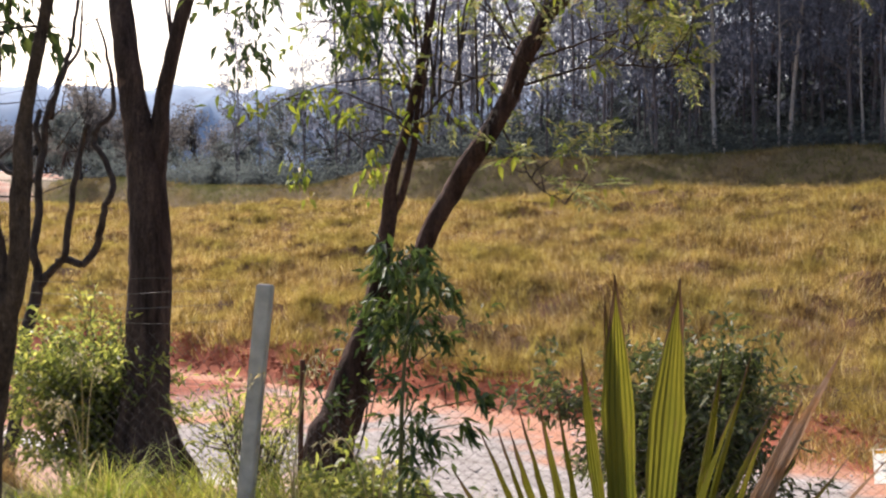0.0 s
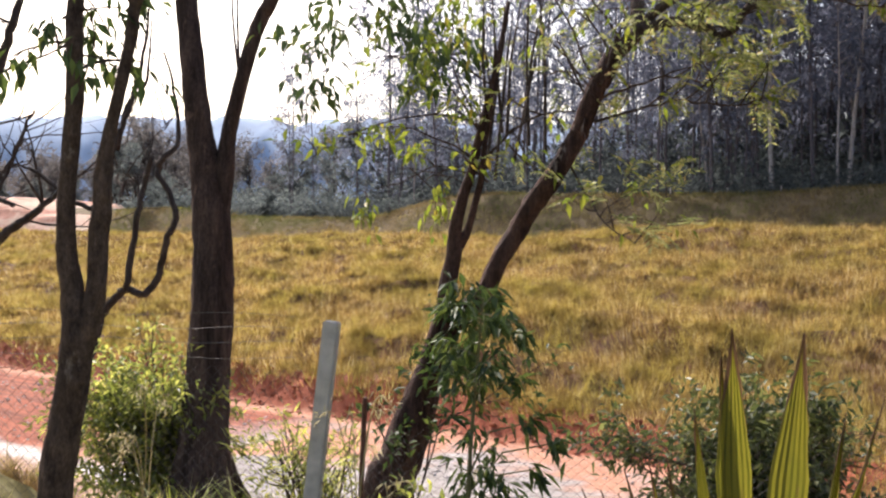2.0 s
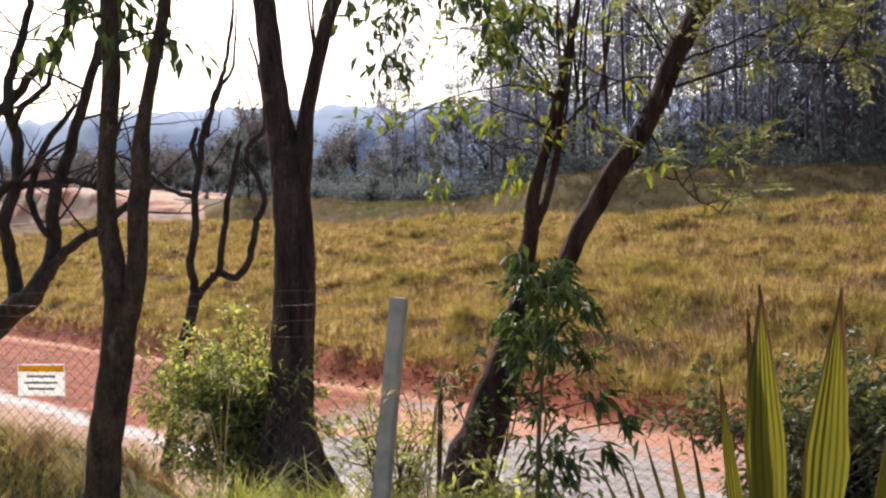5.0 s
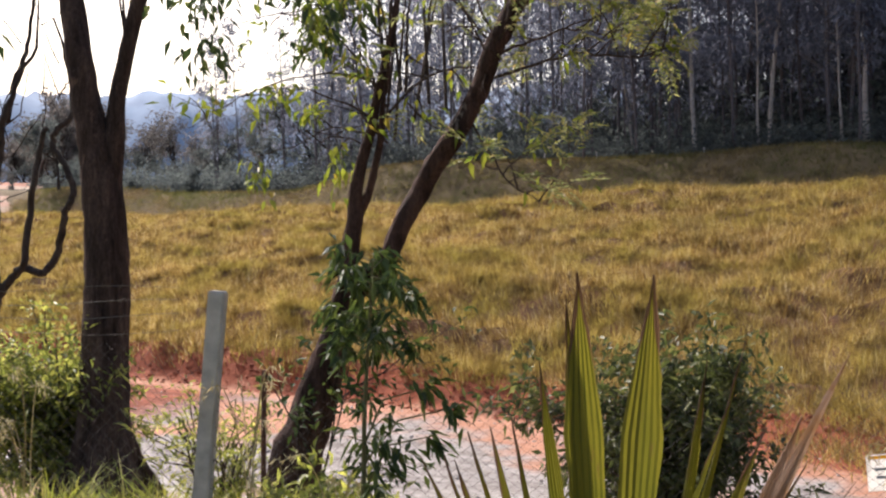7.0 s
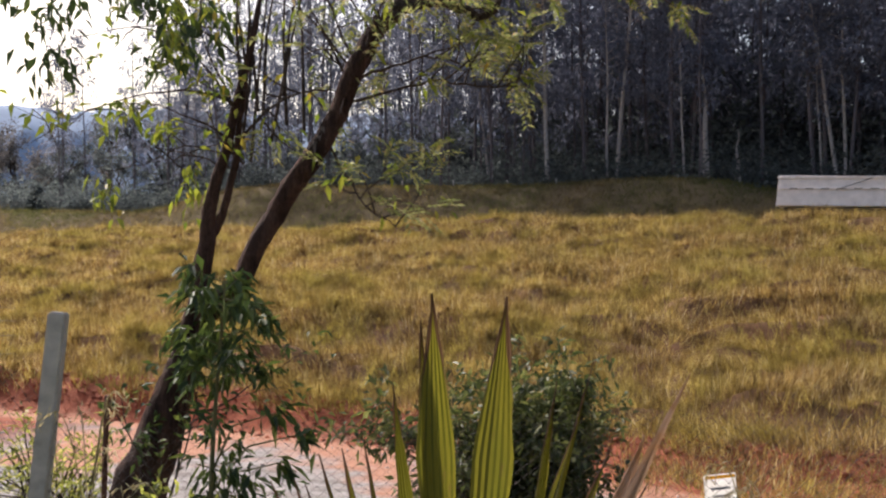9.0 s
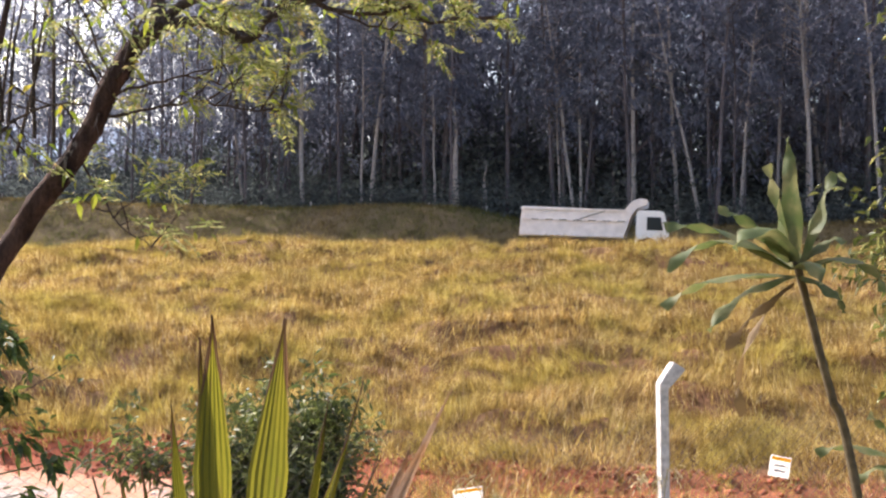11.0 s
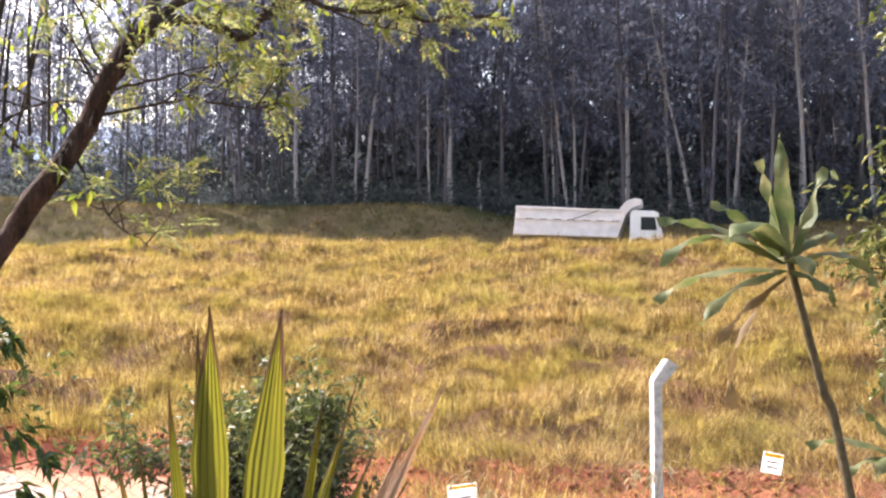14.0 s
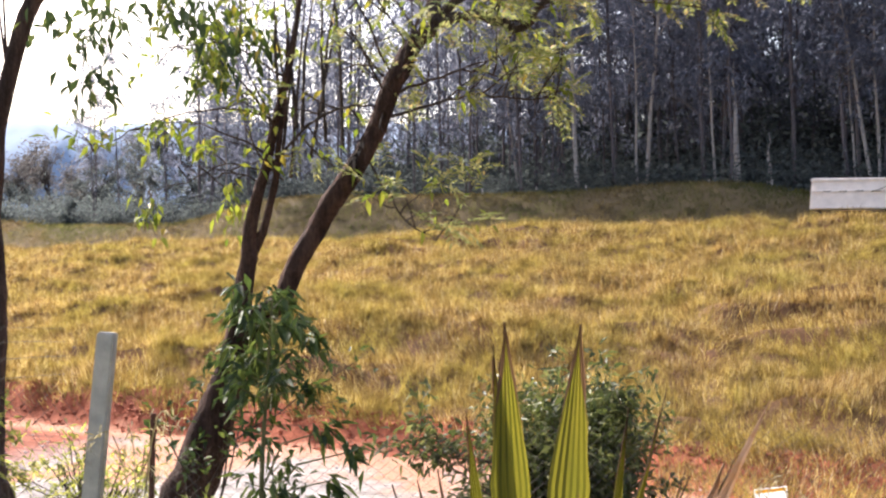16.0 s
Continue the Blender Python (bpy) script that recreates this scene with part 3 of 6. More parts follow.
# ---------------------------------------------------------------- ground, sky line
def build_ground():
    s = np.concatenate([np.linspace(-2500, -170, 18), np.linspace(-160, -60, 120), np.linspace(-59.6, 30, 250), np.linspace(31, 60, 24), np.linspace(66, 2500, 18)])
    d = np.concatenate([np.linspace(-2500, -20, 10), np.linspace(-14, 19, 90), np.linspace(19.2, 24, 30), np.linspace(24.2, 58, 200), np.linspace(58.5, 100, 60), np.geomspace(103, 3000, 24)])
    S, D = np.meshgrid(s, d)
    X, Y = NX * D + UX * S, NY * D + UY * S
    Z = height(X, Y)
    Z[D > 500] = np.minimum(Z[D > 500], 12)
    v = np.stack([X, Y, Z], -1).reshape(-1, 3)
    i = np.arange(len(d) - 1)[:, None] * len(s) + np.arange(len(s) - 1)[None, :]
    f = np.stack([i, i + 1, i + 1 + len(s), i + len(s)], -1).reshape(-1, 4)
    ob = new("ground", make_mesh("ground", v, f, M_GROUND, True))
    tagged(ob, "sloping ground with gravel track, red earth bank and dry grass", "ground", kind="structure")


build_ground()


def ridge(name, dist, az0, az1, tops, mat, label, seed, rough):
    """A far ridge, az in degrees to the left of +y, tops: heights in metres at even steps."""
    az = np.radians(np.linspace(az0, az1, 160))
    top = np.interp(np.linspace(0, 1, 160), np.linspace(0, 1, len(tops)), tops)
    top = top + rough * (vnoise(np.degrees(az) * 0.45, az * 0, seed) - 0.5) + rough * 0.35 * (vnoise(np.degrees(az) * 2.0, az * 0, seed + 1) - 0.5)
    v, rows = [], 9
    for k in range(rows):
        t = k / (rows - 1)
        r = dist * (1 + 0.35 * t) + 0.04 * dist * (vnoise(np.degrees(az) * 1.1, az * 0 + k * 0.7, seed + 2) - 0.5)
        v.append(np.stack([-np.sin(az) * r, np.cos(az) * r, -8 + (top + 8) * math.sin(t * math.pi / 2) * np.where(k in (0, rows - 1), 1, 1 + 0.06 * (vnoise(np.degrees(az) * 1.7, az * 0 + k, seed + 3) - 0.5))], 1))
    v = np.concatenate(v)
    i = np.arange(rows - 1)[:, None] * 160 + np.arange(159)[None, :]
    f = np.stack([i, i + 1, i + 161, i + 160], -1).reshape(-1, 4)
    ob = new(name, make_mesh(name, v, f, mat, True))
    tagged(ob, label, "hill", kind="structure")


ridge("backdrop", 1100, 70, -10, [150, 175, 190, 200, 196, 218, 226, 235, 235, 238], M_HILL_HAZY, "far wooded hills blue with distance", 21, 9)
ridge("backdrop_wood", 240, 75, 4, [17, 19, 18, 21, 22, 20, 22, 21, 17, 12], M_HILL_MID, "brownish woodland on the far side of the valley", 25, 3.5)

# ---------------------------------------------------------------- grass
def dry_grass():
    """Tussocks: a few hundred thousand blades gathered round clump centres, thinner in the hollows."""
    rng = np.random.default_rng(31)
    n = 190000
    d, s = rng.uniform(17.4, 56.0, n), rng.uniform(-118, 26, n)
    x, y = NX * d + UX * s, NY * d + UY * s
    r = np.hypot(x, y)
    keep = rng.random(n) < np.minimum(1, (38 / r) ** 1.4)
    keep &= (y > 9) & (np.abs(np.arctan2(-x, y) + 0.16) < 0.95)
    keep &= d > 19.9 - 2.0 * smooth(s, -11, -3) - 0.9 * smooth(s, -1, 5)
    bare = vnoise(s / 2.2, d / 1.1, 41)
    face = ledge(s, d)[0]
    keep &= ~((face < 0.22) & (vnoise(s / 2.6, d / 2.0, 45) > 0.55) & (rng.random(n) < 0.4))
    keep &= rng.random(n) > 0.95 * trench(s, d)
    keep &= ~((bare > 0.8) & (rng.random(n) < 0.6)) & ~((d < 21.5) & (rng.random(n) < np.where(d < 21.0, 0.62, 0.3) + 0.57 * smooth(-s, 4, 10) * (d < 20.8)))
    x, y, d, s, r = x[keep], y[keep], d[keep], s[keep], r[keep]
    big = vnoise(s / 1.8, d / 1.2, 42)
    tall = 0.20 + 0.36 * big ** 1.5 + 0.46 * rng.random(len(x)) ** 3
    wide = 0.05 + 0.12 * rng.random(len(x)) + 0.06 * big
    per = 14
    m = len(x) * per
    off = rng.normal(size=(m, 2)) * np.repeat(wide, per)[:, None]
    fall = np.exp(-(off ** 2).sum(1) / (2 * np.repeat(wide, per) ** 2) * 0.4)
    base = np.stack([np.repeat(x, per) + off[:, 0], np.repeat(y, per) + off[:, 1], np.zeros(m)], 1)
    base[:, 2] = height(base[:, 0], base[:, 1]) - 0.04
    tl = np.repeat(tall, per) * rng.uniform(0.6, 1.2, m) * (0.5 + 0.5 * fall)
    swing = np.stack([vnoise(s / 1.3, d / 1.3, 46) - 0.5, vnoise(s / 1.3, d / 1.3, 47) - 0.6], 1) * 0.75
    lean = rng.normal(size=(m, 2)) * 0.22 * tl[:, None] + off * 0.8 + np.repeat(swing, per, 0) * tl[:, None]
    w = 0.008 + 0.00055 * np.repeat(r, per)
    me = blades_mesh("dry_grass", base, lean, tl * 1.25, w, M_GRASS_DRY, rng, 1)
    tagged(new("dry_grass", me), "tall dry yellow grass covering the slope", "grass", kind="stuff")


def lumps_mesh(name, centre, size, mat, rng, flat=0.7):
    """Many small uneven stones or clods: squashed octahedra with shifted corners."""
    n = len(centre)
    form = np.array([(1, 0, 0), (0, 1, 0), (-1, 0, 0), (0, -1, 0), (0, 0, 1), (0, 0, -1), (0.6, 0.6, 0.6), (-0.6, 0.6, 0.55), (-0.6, -0.6, 0.6), (0.6, -0.6, 0.55)], float)
    tri = np.array([(4, 6, 7), (4, 7, 8), (4, 8, 9), (4, 9, 6), (0, 1, 6), (1, 2, 7), (2, 3, 8), (3, 0, 9), (6, 1, 7), (7, 2, 8), (8, 3, 9), (9, 0, 6), (5, 1, 0), (5, 2, 1), (5, 3, 2), (5, 0, 3)])
    v = form[None] * (1 + 0.35 * rng.normal(size=(n, 10, 3))) * size[:, None, None]
    v[:, :, 2] *= flat
    v = v + centre[:, None, :]
    f = (np.arange(n)[:, None, None] * 10 + tri[None]).reshape(-1, 3)
    return make_mesh(name, v.reshape(-1, 3), f, mat)


def clods():
    rng = np.random.default_rng(35)
    n = 6000
    d, s = 19.7 + 1.9 * rng.random(n) ** 0.8, 2 - 52 * rng.random(n) ** 1.3
    x, y = NX * d + UX * s, NY * d + UY * s
    size = 0.012 + 0.075 * rng.random(n) ** 5
    c = np.stack([x, y, height(x, y) + size * 0.1], 1)
    tagged(new("earth_clods", lumps_mesh("earth_clods", c, size, M_CLOD, rng)), "crumbly red earth clods on the cut bank", "earth", kind="stuff")
    n = 3000
    d, s = rng.uniform(12.0, 19.6, n), rng.uniform(-45, 10, n)
    x, y = NX * d + UX * s, NY * d + UY * s
    size = 0.01 + 0.05 * rng.random(n) ** 5
    c = np.stack([x, y, height(x, y) + size * 0.1], 1)
    tagged(new("road_stones", lumps_mesh("road_stones", c, size, M_STONE, rng)), "loose grey stones on the gravel track", "stones", kind="stuff")


def terrace_grass():
    rng = np.random.default_rng(32)
    n = 30000
    d, s = rng.uniform(59.5, 72, n), rng.uniform(-110, 24, n)
    x, y = NX * d + UX * s, NY * d + UY * s
    per = 5
    base = np.repeat(np.stack([x, y, height(x, y) - 0.04], 1), per, 0)
    m = len(base)
    base[:, :2] += rng.normal(size=(m, 2)) * 0.16
    tl = rng.uniform(0.2, 0.6, m)
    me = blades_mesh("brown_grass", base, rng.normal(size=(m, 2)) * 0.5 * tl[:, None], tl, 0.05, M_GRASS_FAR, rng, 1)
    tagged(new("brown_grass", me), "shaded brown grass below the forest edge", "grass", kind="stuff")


def verge_grass():
    rng = np.random.default_rng(33)
    n = 4200
    x, y = rng.uniform(-6.5, 6.5, n), rng.uniform(4.2, 9.8, n)
    keep = (vnoise(x * 0.9, y * 0.9, 44) > 0.34) & ((x < -0.2) | (rng.random(n) < 0.5)) & (rng.random(n) < 1 - 0.5 * np.maximum(0, y - 6.6)) & ((x > -2.8) | (y < 6.4))
    x, y = x[keep], y[keep]
    per = 11
    base = np.repeat(np.stack([x, y, height(x, y) - 0.02], 1), per, 0)
    m = len(base)
    base[:, :2] += rng.normal(size=(m, 2)) * 0.05
    tl = np.repeat(rng.uniform(0.2, 0.52, len(x)), per) * rng.uniform(0.6, 1.2, m)
    me = blades_mesh("verge_grass", base, rng.normal(size=(m, 2)) * 0.5 * tl[:, None], tl, rng.uniform(0.006, 0.013, m), M_GRASS_GREEN, rng, 4)
    tagged(new("verge_grass", me), "lush green grass tufts along the fence", "grass", kind="stuff")
    n = 5200
    x, y = rng.uniform(-7.5, -2.5, n), rng.uniform(6.0, 10.0, n)
    keep = (vnoise(x * 1.1, y * 1.1, 48) > 0.3) & (rng.random(n) < smooth(-x, 3.7, 4.3))
    x, y = x[keep], y[keep]
    base = np.repeat(np.stack([x, y, height(x, y) - 0.02], 1), per, 0)
    m = len(base)
    base[:, :2] += rng.normal(size=(m, 2)) * 0.05
    tl = np.repeat(rng.uniform(0.12, 0.42, len(x)), per) * rng.uniform(0.6, 1.2, m)
    me = blades_mesh("short_grass", base, rng.normal(size=(m, 2)) * 0.6 * tl[:, None], tl, rng.uniform(0.006, 0.013, m), M_GRASS_VERGE, rng, 2)
    tagged(new("short_grass", me), "short yellowing grass on the mound behind the fence", "grass", kind="stuff")


# ---------------------------------------------------------------- forest
def eucalyptus(name, seed, tall, r, bark_mat, label, crown_from=0.42, per=9, bare=False):
    rng = random.Random(seed)
    root = thing(name, (0, 0, 0), label, "tree", "eucalyptus trees of the plantation")
    b, twigs, tips = Build(), Build(), []
    lean = Vector((rng.uniform(-1, 1), rng.uniform(-1, 1), 0)) * 0.035 * tall
    pts = [Vector((0, 0, -0.5)), *[Vector((lean.x * (k / 7) ** 1.5 + rng.uniform(-0.1, 0.1), lean.y * (k / 7) ** 1.5 + rng.uniform(-0.1, 0.1), tall * k / 7)) for k in range(1, 8)]]
    line = curve(pts, 2)
    b.tube(line, taper([r * 1.15, r * 0.9, r * 0.7, r * 0.35, r * 0.08], len(line)), 7)
    part("trunk", b.mesh("trunk", bark_mat, True), root)
    if bare:
        return root
    n = 40
    for k in range(n):
        t = crown_from + (1 - crown_from) * (k + rng.random()) / n
        p = line[min(len(line) - 1, int(t * (len(line) - 1)))] + Vector((0, 0, rng.uniform(-0.9, 0.9)))
        a = rng.uniform(0, 2 * math.pi)
        reach = rng.uniform(0.6, 2.9) * (0.7 + 0.6 * math.sin(t * math.pi))
        q = p + Vector((math.cos(a), math.sin(a), rng.uniform(0.1, 0.9))) * reach
        twigs.tube([p, (p + q) / 2 + Vector((0, 0, 0.1)), q], [0.04, 0.028, 0.012], 3, cap=False)
        tips += [(q + Vector((rng.gauss(0, 0.3), rng.gauss(0, 0.3), rng.gauss(0, 0.35))), (q - p).normalized()) for _ in range(4)]
    crown = part("crown", tip_leaves("crown", tips, per - 2, 0.55, 0.22, M_LEAF_EUC_HAZY, seed, 0.8, 0.34), root)
    tagged(part("branch", twigs.mesh("branch", bark_mat), crown), kind="stuff")
    return root


def on_valley(s, d, dz=0.0):
    x, y = NX * d + UX * s, NY * d + UY * s
    return x, y, H(x, y) + dz


def forest():
    rng = random.Random(51)
    kinds = [eucalyptus("eucalyptus_tree", 60 + k, 25 + 2.2 * k, 0.10 + 0.012 * k, M_EUC_DARK_HAZY, "tall slender dark eucalyptus tree in a dense plantation", 0.16 + 0.07 * (k % 3), 8) for k in range(5)]
    pale = [eucalyptus("pale_eucalyptus_tree", 70 + k, 27 + 2 * k, 0.17, M_EUC_PALE, "tall eucalyptus tree with pale smooth trunk", 0.42, 8) for k in range(2)]
    used = set()
    spots = []
    tries = 0
    while len(spots) < 292 and tries < 40000:
        tries += 1
        d = 68 + 44 * rng.random() ** 1.25
        s = rng.uniform(-88, 32)
        if (d < 74 and rng.random() < 0.45) or vnoise(np.array(s / 5.0), np.array(d / 6.0), 55) < 0.3 or (s < -38 and rng.random() < 0.45):
            continue
        if all((s - a) ** 2 + (d - c) ** 2 > 3.4 for a, c in spots):
            spots.append((s, d))
    for s, d in spots:
        ob = rng.choice(pale) if rng.random() < 0.09 else rng.choice(kinds)
        k = rng.uniform(0.85, 1.12) * (0.62 + 0.38 * float(smooth(np.array(s), -84, -50)))
        m = pose(*on_valley(s, d, -0.1), rng.gauss(0, 2.0), rng.gauss(0, 2.0), rng.uniform(0, 360)) @ Matrix.Diagonal((k, k, k, 1))
        if ob.name in used:
            copy_thing(ob, m)
        else:
            used.add(ob.name)
            ob.matrix_basis = m
    # pale trunks that stand out at the forest's edge: foot, and how far the stem leans by 12 m up
    for k, (x, y, lx, ly, size) in enumerate(((36.5, 60.4, 0.1, 0.0, 1.0), (40.4, 57.8, -2.0, 1.3, 0.8), (33.3, 62.6, -1.2, 0.8, 0.8), (20.6, 71.1, 0.9, -0.6, 0.9), (42.4, 56.5, 0.7, -0.5, 0.75), (46.3, 53.8, -0.4, 0.3, 0.95), (50.0, 51.3, -0.5, 0.4, 0.9), (33.5, 62.5, -0.1, 0.1, 0.7), (24.7, 68.4, 0.0, 0.0, 0.6), (20.0, 71.5, 0.1, -0.1, 0.6), (12.1, 76.9, -1.0, 0.6, 0.7), (32.3, 63.3, -0.3, 0.2, 0.55))):
        turn = Vector((lx, ly, 12)).to_track_quat("Z", "Y").to_matrix().to_4x4()
        copy_thing(pale[k % 2], Matrix.Translation((x, y, H(x, y) - 0.2)) @ turn @ Matrix.Diagonal((size, size, size, 1)))
    snag = eucalyptus("dead_tree", 80, 9.0, 0.24, M_EUC_PALE, "branchless dead pale trunk at the forest edge", bare=True)
    snag.matrix_basis = pose(26.0, 67.5, H(26.0, 67.5) - 0.2)
    copy_thing(snag, pose(27.8, 66.3, H(27.8, 66.3) - 0.2, 0, 0, 90) @ Matrix.Diagonal((0.7, 0.7, 0.45, 1)))


def undergrowth():
    rng = np.random.default_rng(52)

    def clumps(n, d, s, size, per, mat, name, label, leaf):
        x, y = NX * d + UX * s, NY * d + UY * s
        z = height(x, y)
        c = np.repeat(np.stack([x, y, z + size * 0.7], 1), per, 0)
        off = rng.normal(size=(n * per, 3))
        off *= np.repeat(size, per)[:, None] * 0.62
        off[:, 2] = np.abs(off[:, 2]) * 1.2 - np.repeat(size, per) * 0.6
        me = leaves_mesh(name, c + off, off + rng.normal(size=off.shape) * 0.5 + (0, 0, 0.15), leaf * rng.uniform(0.6, 1.4, n * per), leaf * 0.4 * rng.uniform(0.6, 1.4, n * per), mat, rng)
        tagged(new(name, me), label, "undergrowth", kind="stuff")

    n = 1700
    d, s = 68.8 + 24 * rng.random(n) ** 1.7, rng.uniform(-112, 30, n)
    clumps(n, d, s, rng.uniform(0.5, 1.5, n) * (0.5 + vnoise(s / 5, d / 5, 53)) * (1 + 0.35 * smooth(s, -40, -20)), 44, M_LEAF_WOOD_HAZY, "undergrowth", "dark shrubs and ferns on the forest floor", 0.42)
    n = 1500
    d, s = rng.uniform(84, 116, n), rng.uniform(-84, 45, n)
    n2 = 380
    d2, s2 = rng.uniform(96, 122, n2), rng.uniform(-50, 50, n2)
    x2, y2 = NX * d2 + UX * s2, NY * d2 + UY * s2
    per2 = 60
    c2 = np.repeat(np.stack([x2, y2, height(x2, y2) + rng.uniform(3, 24, n2) * (0.45 + 0.55 * smooth(s2, -45, -10))], 1), per2, 0) + rng.normal(size=(n2 * per2, 3)) * 1.5
    me = leaves_mesh("forest_canopy", c2, rng.normal(size=(n2 * per2, 3)) + (0, 0, -0.5), rng.uniform(0.6, 1.2, n2 * per2), rng.uniform(0.3, 0.6, n2 * per2), M_LEAF_EUC_HAZY, rng)
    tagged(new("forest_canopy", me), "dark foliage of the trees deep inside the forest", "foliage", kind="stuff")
    clumps(n, d, s, rng.uniform(2.0, 4.2, n) * (1 + 0.8 * smooth(s, -40, 0)), 40, M_LEAF_WOOD_HAZY, "forest_thicket", "dense dark thicket deep inside the forest", 1.0)


def edge_posts():
    """A row of short pale posts along the forest's foot."""
    b = Build()
    b.box((-0.045, -0.045, -0.3), (0.045, 0.045, 0.65))
    me = b.mesh("post", M_WHITEWASH, bevel=0.01)
    for k in range(17):
        ob = new("boundary_post", me)
        ob.matrix_basis = pose(*on_valley(-62 + 4.4 * k, 69.3 + 0.5 * math.sin(k * 2.1)), 2 * math.sin(k * 5), 3 * math.sin(k * 3), 15)
        tagged(ob, "short pale boundary post at the forest edge", "post", "boundary posts")


def broad_tree(seed, tall, leaf_mat, label, per=7):
    rng = random.Random(seed)
    root = thing("broadleaf_tree", (0, 0, 0), label, "tree", "trees beyond the slope")
    b, tips = Build(), []
    grow(rng, b, Vector((0, 0, -0.4)), Vector((0.05, 0, 1)), tall * 0.62, tall * 0.028, 3, tips, 0.95, 0, 5, (3, 5))
    part("trunk", b.mesh("trunk", M_BARK_BARE, True), root)
    part("crown", tip_leaves("crown", tips, per, 0.5, 0.26, leaf_mat, seed, 0.4, 0.4), root)
    return root


def far_trees():
    rng = random.Random(57)
    green = [broad_tree(90 + k, 7 + k, M_LEAF_WOOD_HAZY, "rounded dark green broadleaf tree beyond the slope") for k in range(3)]
    brown = [broad_tree(94 + k, 8 + 2 * k, M_LEAF_BROWN, "thin-leaved brownish tree in the far wood", 5) for k in range(2)]
    used = set()
    spots = [(rng.choice(green), rng.uniform(-165, -80), rng.uniform(66, 135)) for _ in range(48)]
    spots += [(rng.choice(brown), rng.uniform(-300, -120), rng.uniform(84, 118)) for _ in range(85)]
    for ob, s, d in spots:
        if ob in green:
            k = rng.uniform(0.4, 0.8) + 0.45 * float(smooth(np.array(s), -105, -85))
        else:
            k = rng.uniform(0.85, 1.3)
        m = pose(*on_valley(s, d, -0.1), 0, 0, rng.uniform(0, 360)) @ Matrix.Diagonal((k, k, k, 1))
        if ob.name in used:
            copy_thing(ob, m)
        else:
            used.add(ob.name)
            ob.matrix_basis = m


def bank_top(s):
    return np.interp(s, [-215, -165, -151, -137, -123, -111, -107], [14.6, 13.6, 13.2, 12.2, 10.0, 8.0, 6.4])


def earth_bank():
    """A raised platform of bare earth with a scraped front, higher at its far end."""
    u, v = np.linspace(-215, -105, 160), np.linspace(0, 1, 30)
    S, V = np.meshgrid(u, v)
    D = np.interp(V, [0, 0.55, 0.62, 0.95, 1], [58.3, 61.2, 62.5, 84, 88]) + 0.9 * (vnoise(S / 5, V * 4, 61) - 0.5) * (V < 0.9)
    X, Y = NX * D + UX * S, NY * D + UY * S
    ground = height(X, Y) - 0.4
    up = np.interp(V, [0, 0.5, 0.62, 0.93, 1], [0, 0.86, 1, 1, 0]) * (1 - 0.12 * vnoise(S / 3, V * 7, 62))
    Z = ground + np.maximum(bank_top(S) - ground, 0) * up + 0.5 * (vnoise(S / 1.5, V * 14, 63) - 0.5) * (V > 0.05)
    vs = np.stack([X, Y, Z], -1).reshape(-1, 3)
    i = np.arange(len(v) - 1)[:, None] * len(u) + np.arange(len(u) - 1)[None, :]
    f = np.stack([i, i + 1, i + 1 + len(u), i + len(u)], -1).reshape(-1, 4)
    ob = new("earth_bank", make_mesh("earth_bank", vs, f, M_CUT, True))
    tagged(ob, "bare pink and tan earth bank beyond the slope", "earth bank", kind="structure")


def house():
    x, y = on_valley(-176, 70)[:2]
    root = thing("house", (x, y, 13.0), "low pale house with a clay roof on the earth bank", "house")
    root.rotation_euler = (0, 0, radians(28))
    w = Build()
    w.box((-6, -3, -1.0), (6, 3, 2.5))
    part("wall", w.mesh("wall", M_WALL), root)
    r = Build()
    r.prism([(-6.6, 2.5), (6.6, 2.5), (6.6, 2.65), (3.4, 4.1), (-3.4, 4.1), (-6.6, 2.65)], -3.6, 3.6)
    part("roof", r.mesh("roof", M_ROOF), root)
    for k in (-3.6, 0.6, 3.8):
        f = Build()
        f.box((k - 0.6, -3.05, 0.9), (k + 0.6, -2.98, 2.0))
        part("window", f.mesh("window", M_GLASS), root)


